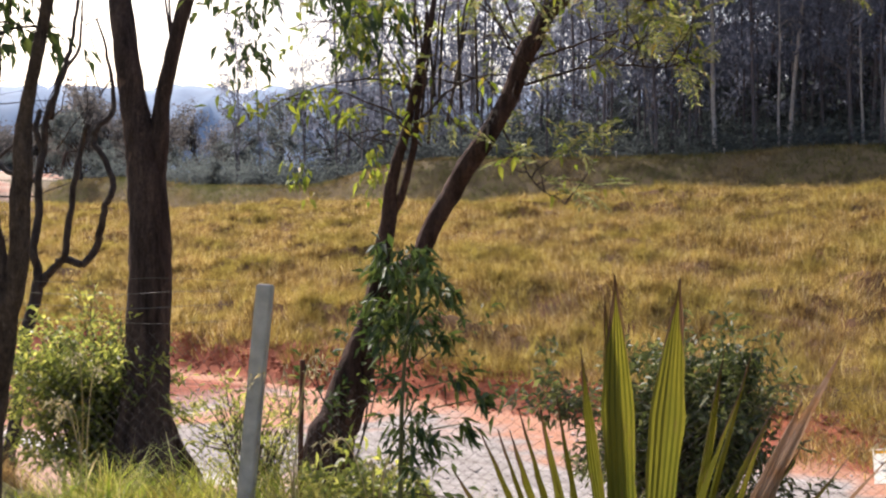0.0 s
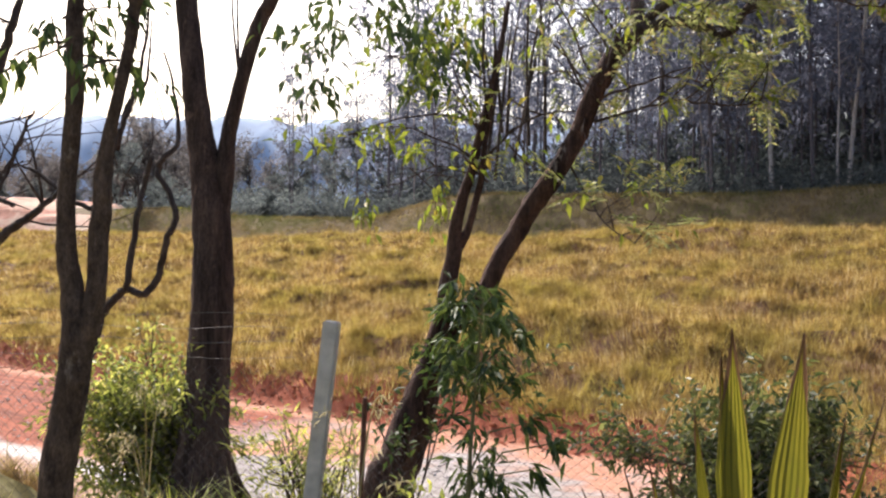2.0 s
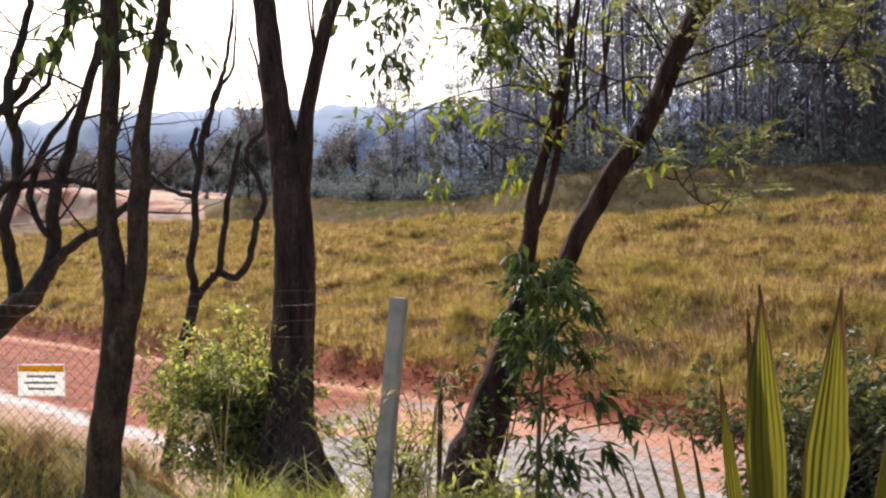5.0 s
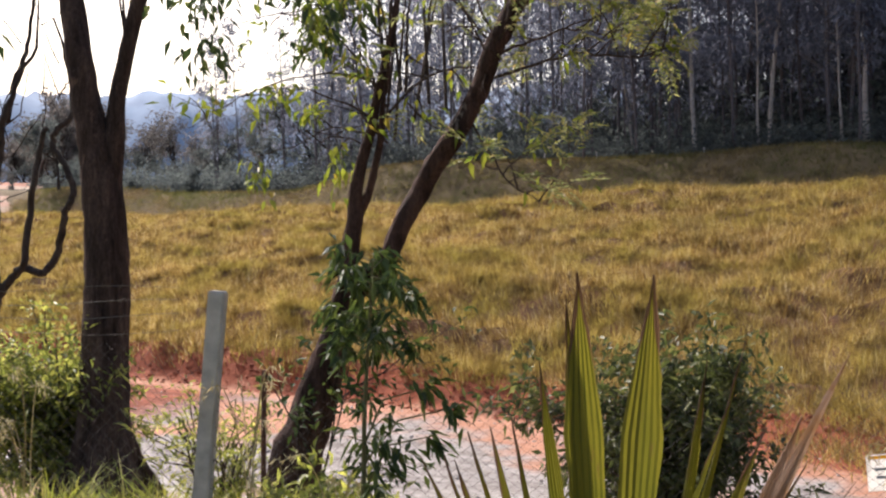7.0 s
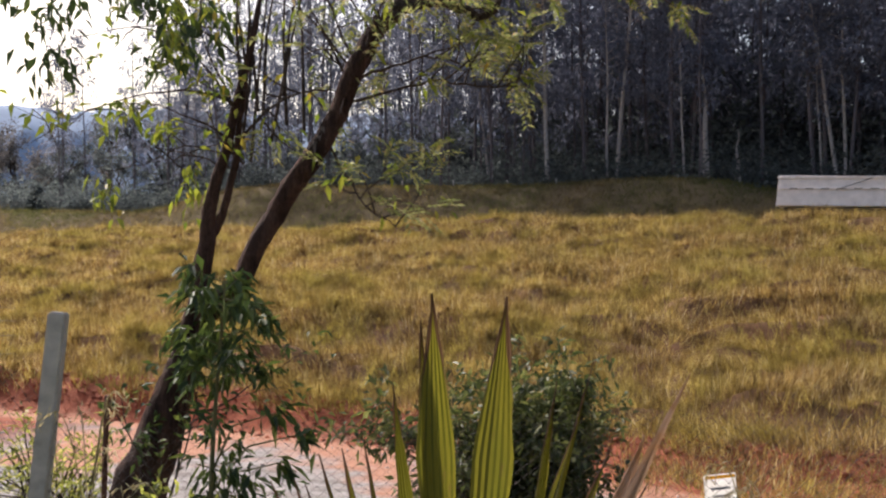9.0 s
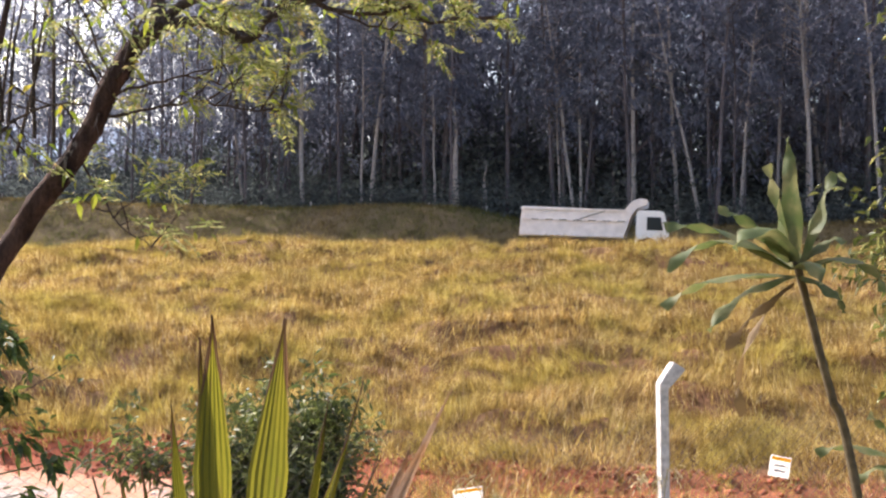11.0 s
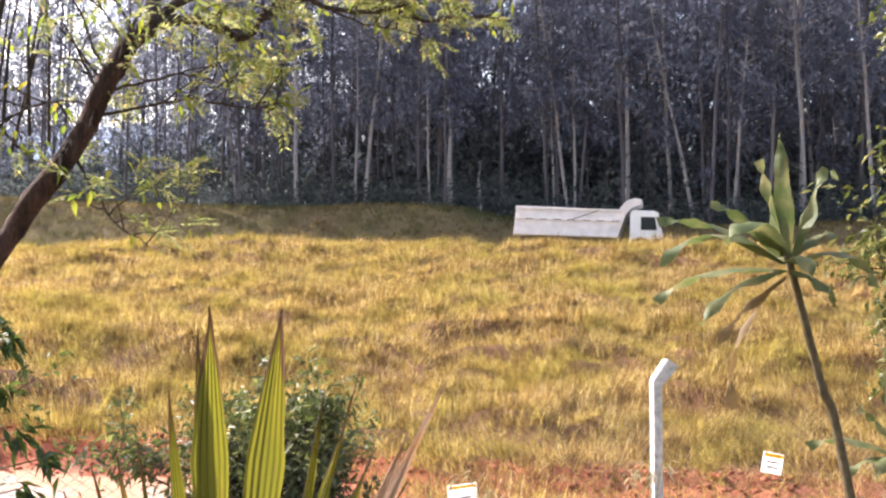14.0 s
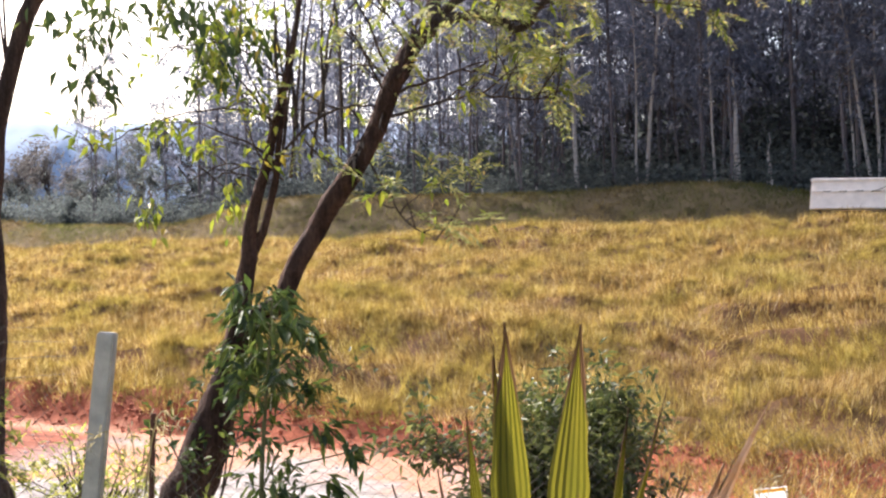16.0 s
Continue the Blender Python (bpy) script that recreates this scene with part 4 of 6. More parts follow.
# ---------------------------------------------------------------- dump truck
def truck():
    x, y = 28.4, 51.3
    tilt = 2.2
    root = thing("dump_truck", (0, 0, 0), "white dump truck with dusty tipper body on the crest road", "truck")
    root.matrix_basis = pose(x, y, H(x, y) - 0.05, 0, tilt, math.degrees(math.atan2(UY, UX))) @ Matrix.Diagonal((1, 1, 0.97, 1))
    c = Build()
    c.box((-4.0, -0.45, 0.75), (3.6, 0.45, 1.02))
    c.box((-3.9, -1.1, 0.98), (1.9, 1.1, 1.16))
    part("chassis", c.mesh("chassis", M_CHASSIS), root)
    t = Build()
    t.prism([(-4.25, 1.2), (1.5, 1.2), (1.85, 2.85), (-4.15, 2.95)], -1.24, -1.16)
    t.prism([(-4.25, 1.2), (1.5, 1.2), (1.85, 2.85), (-4.15, 2.95)], 1.16, 1.24)
    t.prism([(-4.25, 1.2), (1.5, 1.2), (1.5, 1.3), (-4.25, 1.3)], -1.16, 1.16)
    t.prism([(-4.3, 1.2), (-4.22, 1.2), (-4.1, 2.95), (-4.18, 2.95)], -1.2, 1.2)
    tipper = part("tipper", t.mesh("tipper", M_TIPPER), root, "dusty pale tipper body")
    h = Build()
    h.prism([(1.5, 1.2), (1.66, 1.2), (2.1, 2.6), (2.4, 3.0), (2.95, 3.22), (2.95, 3.5), (2.55, 3.56), (2.1, 3.4), (1.75, 2.95)], -1.22, 1.22)
    part("headboard", h.mesh("headboard", M_TIPPER), root, "dusty curved cab protector")
    for z in (1.3, 2.2, 2.82):
        r = Build()
        r.prism([(-4.24, z - 0.05), (1.55 + 0.2 * (z - 1.2), z - 0.05), (1.57 + 0.2 * (z - 1.2), z + 0.05), (-4.24, z + 0.05)], -1.3, -1.243)
        part("rail", r.mesh("rail", M_TIPPER), tipper)
    for k in range(7):
        r = Build()
        x0 = -3.6 + 0.82 * k
        r.box((x0, -1.262, 2.16), (x0 + 0.42, -1.302, 2.2))
        part("reflector", r.mesh("reflector", M_CHASSIS), tipper)
    r = Build()
    r.tube([(-1.2, -1.29, 2.12), (0.6, -1.29, 2.78)], [0.018, 0.018], 6)
    part("brace", r.mesh("brace", M_CHASSIS), tipper)
    cab = Build()
    cab.prism([(2.35, 0.75), (4.1, 0.6), (4.18, 1.5), (3.92, 2.75), (3.7, 2.86), (2.45, 2.86), (2.35, 2.7)], -1.18, 1.18)
    cab = part("cab", cab.mesh("cab", M_TRUCK, bevel=0.05), root)
    w = Build()
    w.prism([(2.95, 1.72), (3.86, 1.72), (3.72, 2.48), (2.95, 2.48)], -1.2, -1.184)
    part("side_window", w.mesh("side_window", M_GLASS), cab)
    w = Build()
    w.prism([(2.95, 1.72), (3.86, 1.72), (3.72, 2.48), (2.95, 2.48)], 1.184, 1.2)
    part("side_window", w.mesh("side_window", M_GLASS), cab)
    w = Build()
    w.prism([(4.15, 1.62), (4.19, 1.62), (3.99, 2.62), (3.95, 2.62)], -1.05, 1.05)
    part("windscreen", w.mesh("windscreen", M_GLASS), cab)
    w = Build()
    w.box((4.1, -0.9, 0.85), (4.2, 0.9, 1.4))
    part("grille", w.mesh("grille", M_CHASSIS), cab)
    w = Build()
    w.box((3.9, -1.2, 0.45), (4.28, 1.2, 0.8))
    part("bumper", w.mesh("bumper", M_TRUCK, bevel=0.03), cab)
    for k in (-0.95, 0.95):
        w = Build()
        w.box((4.24, k - 0.16, 0.58), (4.3, k + 0.16, 0.74))
        part("headlight", w.mesh("headlight", M_CHROME), cab)
    for k in (-1, 1):
        w = Build()
        w.tube([(3.9, k * 1.18, 2.6), (4.15, k * 1.4, 2.55), (4.15, k * 1.42, 1.9)], [0.025] * 3, 6)
        w.box((4.08, k * 1.42 - 0.1, 1.85), (4.16, k * 1.42 + 0.1, 2.4))
        part("mirror", w.mesh("mirror", M_CHASSIS), cab)
    w = Build()
    w.prism([(2.4, 0.75), (2.5, 1.15), (3.0, 1.3), (3.5, 1.15), (3.6, 0.75), (3.42, 0.75), (3.3, 1.02), (3.0, 1.12), (2.7, 1.02), (2.58, 0.75)], -1.21, -1.182)
    part("wheel_arch", w.mesh("wheel_arch", M_CHASSIS), cab)
    for cx in (3.0, -1.75, -3.05):
        for sy in (-1, 1):
            b = Build()
            y0, y1 = sy * 0.82, sy * 1.16
            ring = [(y0, 0.36), (y0, 0.48), (y0 + sy * 0.05, 0.52), (y1 - sy * 0.05, 0.52), (y1, 0.48), (y1, 0.34)]
            seg = 24
            for yy, rr in ring:
                b.v += [Vector((cx + rr * math.cos(2 * math.pi * k / seg), yy, 0.54 + rr * math.sin(2 * math.pi * k / seg))) for k in range(seg)]
            for i in range(len(ring) - 1):
                for k in range(seg):
                    b.f.append((i * seg + k, i * seg + (k + 1) % seg, (i + 1) * seg + (k + 1) % seg, (i + 1) * seg + k))
            tyre = part("wheel", b.mesh("wheel", M_TYRE, True), root)
            b = Build()
            b.tube([(cx, y0, 0.54), (cx, y1 - sy * 0.08, 0.54), (cx, y1 - sy * 0.02, 0.54)], [0.36, 0.34, 0.12], 20)
            part("rim", b.mesh("rim", M_CHROME), tyre)


# ---------------------------------------------------------------- trees by the fence
def big_tree():
    rng = random.Random(3)
    x, y = -2.74, 8.75
    z0 = H(x, y)
    root = thing("forked_tree", (x, y, z0), "dark-barked tree forking into two upright limbs", "tree")

    def at(px, pz, py=0.0):
        return Vector((px - x, py, pz - z0))

    b = Build()
    line = curve([at(-2.74, z0 - 0.3), at(-2.745, 0.15), at(-2.74, 0.41), at(-2.72, 0.89), at(-2.70, 1.37), at(-2.69, 1.85), at(-2.72, 2.34), at(-2.77, 2.68), at(-2.83, 2.97), at(-2.88, 3.32), at(-2.96, 3.82, 0.05), at(-3.04, 4.35, 0.1), at(-3.3, 6.5, 0.2), at(-3.4, 8.5, 0.3)], 5)
    b.tube(line, taper([0.32, 0.255, 0.21, 0.187, 0.18, 0.172, 0.16, 0.135, 0.112, 0.103, 0.098, 0.095, 0.07, 0.04], len(line)), 22, 0.10, rng)
    trunk = part("trunk", b.mesh("trunk", M_BARK_DARK, True), root)
    for a, reach in ((-0.5, 0.5), (0.6, 0.45), (2.4, 0.5), (3.6, 0.42), (-1.6, 0.45)):
        b = Build()
        w = Vector((math.cos(a), math.sin(a), 0))
        pts = curve([w * 0.12 + Vector((0, 0, 0.42)), w * 0.25 + Vector((0, 0, 0.14)), w * reach + Vector((0, 0, -0.12))], 4)
        b.tube(pts, taper([0.10, 0.09, 0.05], len(pts)), 9, 0.1, rng)
        part("root", b.mesh("root", M_BARK_DARK, True), root)
    b = Build()
    line = curve([at(-2.68, 1.95), at(-2.66, 2.33), at(-2.61, 2.67), at(-2.59, 2.96), at(-2.52, 3.29), at(-2.40, 3.77), at(-2.31, 4.0), at(-2.2, 4.23), at(-1.75, 5.6, 0.2), at(-1.55, 7.2, 0.3)], 5)
    b.tube(line, taper([0.10, 0.10, 0.082, 0.066, 0.062, 0.064, 0.062, 0.062, 0.05, 0.02], len(line)), 14, 0.10, rng)
    part("limb", b.mesh("limb", M_BARK_DARK, True), root)
    b = Build()
    for k in range(2):
        b.tube(curve([at(-2.50, 3.4), at(-2.55 - 0.05 * k, 4.3, 0.05), at(-2.5, 5.5, 0.1)], 4), taper([0.012, 0.006], 9), 5)
    part("twig", b.mesh("twig", M_BARK_DARK), root)


def feather_leaves(name, tips, mat, seed, length=0.17, pairs=8):
    """Leaves with pairs of small leaflets along a rib."""
    rng = np.random.default_rng(seed)
    P, D = np.array([t[0] for t in tips]), np.array([t[1] for t in tips])
    n = len(P)
    D = D * 0.7 + rng.normal(size=(n, 3)) * 0.4 + (0, 0, -0.12)
    D /= np.linalg.norm(D, axis=1, keepdims=True)
    side = np.cross(D, rng.normal(size=(n, 3)) * 0.25 + (0, 0, 1.0))
    side /= np.linalg.norm(side, axis=1, keepdims=True)
    size = length * rng.uniform(0.7, 1.25, n)[:, None]
    base, ahead = [], []
    for k in range(pairs):
        u = (k + 0.6) / pairs
        for sgn in (-1, 1):
            base.append(P + D * size * u - np.array([0, 0, 1.0]) * size * 0.25 * u * u)
            ahead.append(side * sgn + D * (0.35 + 0.5 * u) + rng.normal(size=(n, 3)) * 0.12)
    base, ahead = np.concatenate(base), np.concatenate(ahead)
    return leaves_mesh(name, base, ahead, rng.uniform(0.8, 1.2, len(base)) * length * 0.34, length * 0.095, mat, rng, 0.1, 0.1)


def leaning_tree():
    rng = random.Random(4)
    x, y = -1.06, 7.95
    z0 = H(x, y)
    root = thing("leaning_tree", (x, y, z0), "leaning tree with two rough stems and drooping yellow-green leaves", "tree")

    def at(px, pz, py=0.0):
        return Vector((px - x, py, pz - z0))

    b = Build()
    line = curve([at(-1.16, z0 - 0.3), at(-1.04, 0.26), at(-0.94, 0.55), at(-0.81, 0.96), at(-0.74, 1.16), at(-0.69, 1.37), at(-0.65, 1.57), at(-0.63, 1.77), at(-0.59, 1.98), at(-0.58, 2.18), at(-0.53, 2.41), at(-0.47, 2.59), at(-0.43, 2.79), at(-0.38, 3.0), at(-0.29, 3.4, 0.05), at(-0.22, 3.9, 0.15)], 4)
    b.tube(line, taper([0.24, 0.19, 0.16, 0.125, 0.105, 0.088, 0.072, 0.064, 0.06, 0.05, 0.042, 0.036, 0.032, 0.03, 0.025, 0.015], len(line)), 14, 0.16, rng)
    trunk = part("trunk", b.mesh("trunk", M_BARK_LEAN, True), root)
    b = Build()
    line = curve([at(-0.60, 1.95, 0.02), at(-0.55, 2.06, 0.03), at(-0.49, 2.18, 0.02), at(-0.43, 2.40), at(-0.39, 2.58, -0.02), at(-0.37, 2.79, -0.05), at(-0.33, 3.03, -0.05), at(-0.30, 3.5, -0.1)], 4)
    b.tube(line, taper([0.045, 0.037, 0.03, 0.026, 0.025, 0.02, 0.015, 0.008], len(line)), 9, 0.16, rng)
    part("limb", b.mesh("limb", M_BARK_LEAN, True), root)
    b = Build()
    main = curve([at(-0.76, 1.22), at(-0.62, 1.45), at(-0.50, 1.58), at(-0.37, 1.70), at(-0.25, 1.96), at(-0.13, 2.16, 0.02), at(-0.02, 2.36), at(0.12, 2.55), at(0.24, 2.75), at(0.335, 2.94), at(0.40, 3.14), at(0.49, 3.33, 0.05), at(0.58, 3.50, 0.1), at(0.70, 3.62, 0.15), at(0.80, 3.75, 0.2)], 4)
    b.tube(main, taper([0.08, 0.085, 0.078, 0.068, 0.07, 0.072, 0.076, 0.074, 0.07, 0.068, 0.072, 0.075, 0.065, 0.055, 0.05], len(main)), 14, 0.18, rng)
    limb = part("limb", b.mesh("limb", M_BARK_LEAN, True), root)
    tips = []
    bb = Build()
    # long boughs reaching to the right, above the slope
    boughs = [([at(0.60, 3.53, 0.1), at(0.72, 3.62, 0.1), at(0.86, 3.70, 0.1), at(1.03, 3.73, 0.12), at(1.19, 3.69, 0.12), at(1.38, 3.63, 0.12), at(1.49, 3.78, 0.15), at(1.62, 3.95, 0.2), at(1.9, 4.15, 0.2)], 0.05),
              ([at(0.70, 3.60, 0.1), at(0.97, 3.89, 0.1), at(1.25, 3.96, 0.1), at(1.49, 3.98, 0.1), at(1.82, 3.97, 0.1), at(2.11, 4.07, 0.1), at(2.38, 4.19, 0.1), at(2.9, 4.3, 0.1)], 0.038),
              ([at(1.49, 3.80, 0.12), at(1.82, 3.97, 0.1), at(1.95, 3.92, 0.1), at(2.29, 3.90, 0.05), at(2.56, 3.97, 0.0), at(2.75, 3.87, 0.0), at(3.03, 3.93, 0.0), at(3.3, 3.98, 0.0)], 0.024),
              ([at(0.74, 3.65, 0.1), at(0.78, 4.4, 0.4), at(1.0, 5.1, 0.5), at(1.1, 5.9, 0.6)], 0.055),
              ([at(1.8, 3.98, 0.1), at(2.2, 4.15, 0.0), at(2.6, 4.1, -0.1)], 0.015),
              ([at(2.0, 3.92, 0.1), at(2.25, 3.80, 0.0), at(2.55, 3.74, -0.1)], 0.010),
              ([at(-0.44, 2.62, 0.05), at(-0.28, 2.80, 0.0), at(-0.06, 2.97, -0.05), at(0.16, 3.02, -0.1), at(0.36, 3.05, 0.05)], 0.012),
              ([at(0.30, 2.95, 0.05), at(0.62, 3.02, -0.1), at(0.95, 3.08, -0.2), at(1.25, 3.04, -0.3), at(1.52, 3.04, -0.3)], 0.012),
              ([at(0.38, 3.12, 0.05), at(0.7, 3.25, 0.1), at(1.0, 3.30, 0.0), at(1.3, 3.22, 0.0)], 0.012),
              ([at(-0.45, 2.50, 0.05), at(-0.62, 2.56, -0.05), at(-0.80, 2.60, -0.1), at(-1.0, 2.61, -0.15)], 0.006),
              ([at(-0.42, 2.60, 0.05), at(-0.72, 2.62, -0.1), at(-0.98, 2.50, -0.2), at(-1.28, 2.42, -0.3)], 0.006),
              ([at(-0.38, 2.95, 0.05), at(-0.75, 3.02, -0.1), at(-1.2, 2.9, -0.2), at(-1.45, 2.76, -0.3), at(-1.68, 2.62, -0.3)], 0.007),
              ([at(-0.32, 3.25, 0.05), at(-0.7, 3.5, 0.1), at(-1.1, 3.46, 0.0), at(-1.6, 3.35, 0.0)], 0.008),
              ([at(0.22, 2.70, 0.05), at(0.36, 2.45, -0.1), at(0.51, 2.22, -0.15), at(0.70, 2.08, -0.2)], 0.010)]
    for line, r in boughs:
        pts = curve(line, 4, 0.012, rng)
        bb.tube(pts, taper([r, r * 0.35], len(pts)), 8, cap=False)
        n = len(pts)
        for i in range(n // 3, n):
            if rng.random() < (0.3 if r < 0.0081 else 0.7 if r < 0.03 else 0.5):
                rise = 0.75 if pts[i].x > 1.6 else 0.3
                way = Vector((rng.uniform(-0.6, 1), rng.uniform(-0.8, 0.6), rng.uniform(-0.4, 0.4) + rise - 0.3))
                grow(rng, bb, pts[i], way, rng.uniform(0.2, 0.42), 0.007, 1, tips, 0.6, 0.05, 4, (1, 3))
    # many thin upright shoots from the stems
    for k in range(15):
        p = main[rng.randint(len(main) // 2, len(main) - 1)] if k % 3 else at(-0.35, rng.uniform(2.5, 3.5), 0.05)
        way = Vector((rng.uniform(-0.9, 0.5), rng.uniform(-0.6, 0.6), rng.uniform(0.3, 1.2)))
        grow(rng, bb, p, way, rng.uniform(0.5, 0.9), 0.010, 1, tips, 0.7, 0.05, 4, (1, 3))
    for k in range(9):
        p = at(rng.uniform(-0.5, 0.2), rng.uniform(2.4, 3.0), 0.0)
        q = p + Vector((rng.uniform(-0.25, 0.25), 0.1, rng.uniform(0.9, 1.5)))
        bb.tube([p, (p + q) / 2 + Vector((rng.uniform(-0.06, 0.06), 0, 0)), q], [0.012, 0.009, 0.004], 4, cap=False)
    # leaves over the top of the stems
    for k in range(24):
        p = at(rng.uniform(-1.7, 0.9), rng.uniform(3.2, 4.2), rng.uniform(-0.5, 0.5))
        grow(rng, bb, p, Vector((rng.uniform(-1, 1), rng.uniform(-1, 1), rng.uniform(-0.3, 0.3))), rng.uniform(0.3, 0.5), 0.006, 1, tips, 0.7, 0.12, 3, (1, 2))
    bb2 = Build()
    sprouts = []
    for k in range(16):
        z = rng.uniform(1.15, 1.75)
        p = at(-0.60 + 0.30 * (z - 1.05) + rng.uniform(-0.12, 0.16), z, -0.1)
        grow(rng, bb, p, Vector((rng.uniform(-1, 1), rng.uniform(-1, 0.3), rng.uniform(-0.2, 0.8))), rng.uniform(0.10, 0.22), 0.005, 0, sprouts, 0.7, 0.1, 3)
    tagged(part("sprout", tip_leaves("sprout", sprouts, 7, 0.10, 0.040, M_LEAF_DARK, 25, 0.6, 0.04), root, "dark green leafy sprouts on the trunk"), kind="stuff")
    tagged(part("branch", bb.mesh("branch", M_TWIG, True), root), kind="stuff")
    tips = [q for i, q in enumerate(tips) if not (1.5 < q[0].x < 2.6 and q[0].z > 3.45 - z0 and i % 5 < 2)]
    broad = [q for i, q in enumerate(tips) if q[0].x < 0.8 or i % 4 == 1]
    fine = [q for i, q in enumerate(tips) if q[0].x >= 1.45 or (q[0].x > 0.6 and i % 3 == 0)]
    hang = []
    for k in range(20):
        p = at(rng.uniform(-1.9, -0.5), rng.uniform(3.25, 4.0), rng.uniform(-0.4, 0.4))
        grow(rng, bb2, p, Vector((rng.uniform(-1, 1), rng.uniform(-1, 1), rng.uniform(-0.5, 0.1))), rng.uniform(0.15, 0.3), 0.004, 0, hang, 0.7, 0.2, 3)
    part("hanging_leaves", tip_leaves("hanging_leaves", hang, 7, 0.12, 0.048, M_LEAF_DARK, 29, 0.75, 0.07), root, "dark broad leaves hanging in clusters")
    crown = part("crown", tip_leaves("crown", broad, 3, 0.095, 0.038, M_LEAF_LEAN, 5, 0.7, 0.045), root)
    part("feathery_foliage", feather_leaves("feathery_foliage", fine, M_LEAF_FEATHER, 27), root, "pale yellow-green feathery leaves")


def twin_tree():
    rng = random.Random(6)
    x, y = -1.58, 4.0
    z0 = H(x, y)
    root = thing("twin_stem_tree", (x, y, z0), "slender grey-barked tree with two rising stems", "tree")

    def at(px, pz, py=0.0):
        return (px - x, py, pz - z0)

    b = Build()
    line = curve([at(-1.60, z0 - 0.2), at(-1.58, 0.7), at(-1.56, 1.11), at(-1.54, 1.27), at(-1.51, 1.46), at(-1.50, 1.62), at(-1.52, 1.76), at(-1.54, 1.86), at(-1.55, 1.96), at(-1.55, 2.1), at(-1.54, 2.27), at(-1.53, 2.47), at(-1.54, 2.7), at(-1.57, 3.1, 0.1), at(-1.66, 4.4, 0.2)], 4)
    b.tube(line, taper([0.085, 0.064, 0.059, 0.056, 0.057, 0.055, 0.040, 0.036, 0.033, 0.031, 0.031, 0.031, 0.030, 0.026, 0.01], len(line)), 14, 0.12, rng)
    part("trunk", b.mesh("trunk", M_BARK_GREY, True), root)
    b = Build()
    line = curve([at(-1.50, 1.50), at(-1.46, 1.64), at(-1.435, 1.76), at(-1.43, 1.96), at(-1.42, 2.06), at(-1.42, 2.16), at(-1.41, 2.26), at(-1.39, 2.36), at(-1.37, 2.45), at(-1.33, 2.65), at(-1.32, 2.75), at(-1.26, 2.9), at(-1.1, 3.4, 0.1), at(-1.0, 4.2, 0.1)], 4)
    b.tube(line, taper([0.042, 0.040, 0.036, 0.035, 0.034, 0.031, 0.025, 0.021, 0.021, 0.021, 0.021, 0.018, 0.014, 0.006], len(line)), 12, 0.12, rng)
    part("limb", b.mesh("limb", M_BARK_GREY, True), root)
    b = Build()
    line = curve([at(-1.32, 2.74), at(-1.35, 2.86), at(-1.40, 3.1, 0.1), at(-1.42, 3.6, 0.1)], 4)
    b.tube(line, taper([0.018, 0.016, 0.012, 0.005], len(line)), 8, 0.1, rng)
    part("limb", b.mesh("limb", M_BARK_GREY, True), root)
    b, tips = Build(), []
    for k in range(19):
        p = Vector((rng.uniform(-0.02, 0.08), rng.uniform(-0.04, 0.04), rng.uniform(2.5, 3.2) - z0))
        grow(rng, b, p, Vector((rng.uniform(-1, 1), rng.uniform(-1, 1), rng.uniform(-0.5, 0.6))), rng.uniform(0.12, 0.26), 0.006, 1, tips, 0.6, 0.12, 4, (1, 3))
    tagged(part("branch", b.mesh("branch", M_TWIG), root), kind="stuff")
    part("crown", tip_leaves("crown", tips, 3, 0.075, 0.031, M_LEAF_DARK, 6, 0.9, 0.025), root)


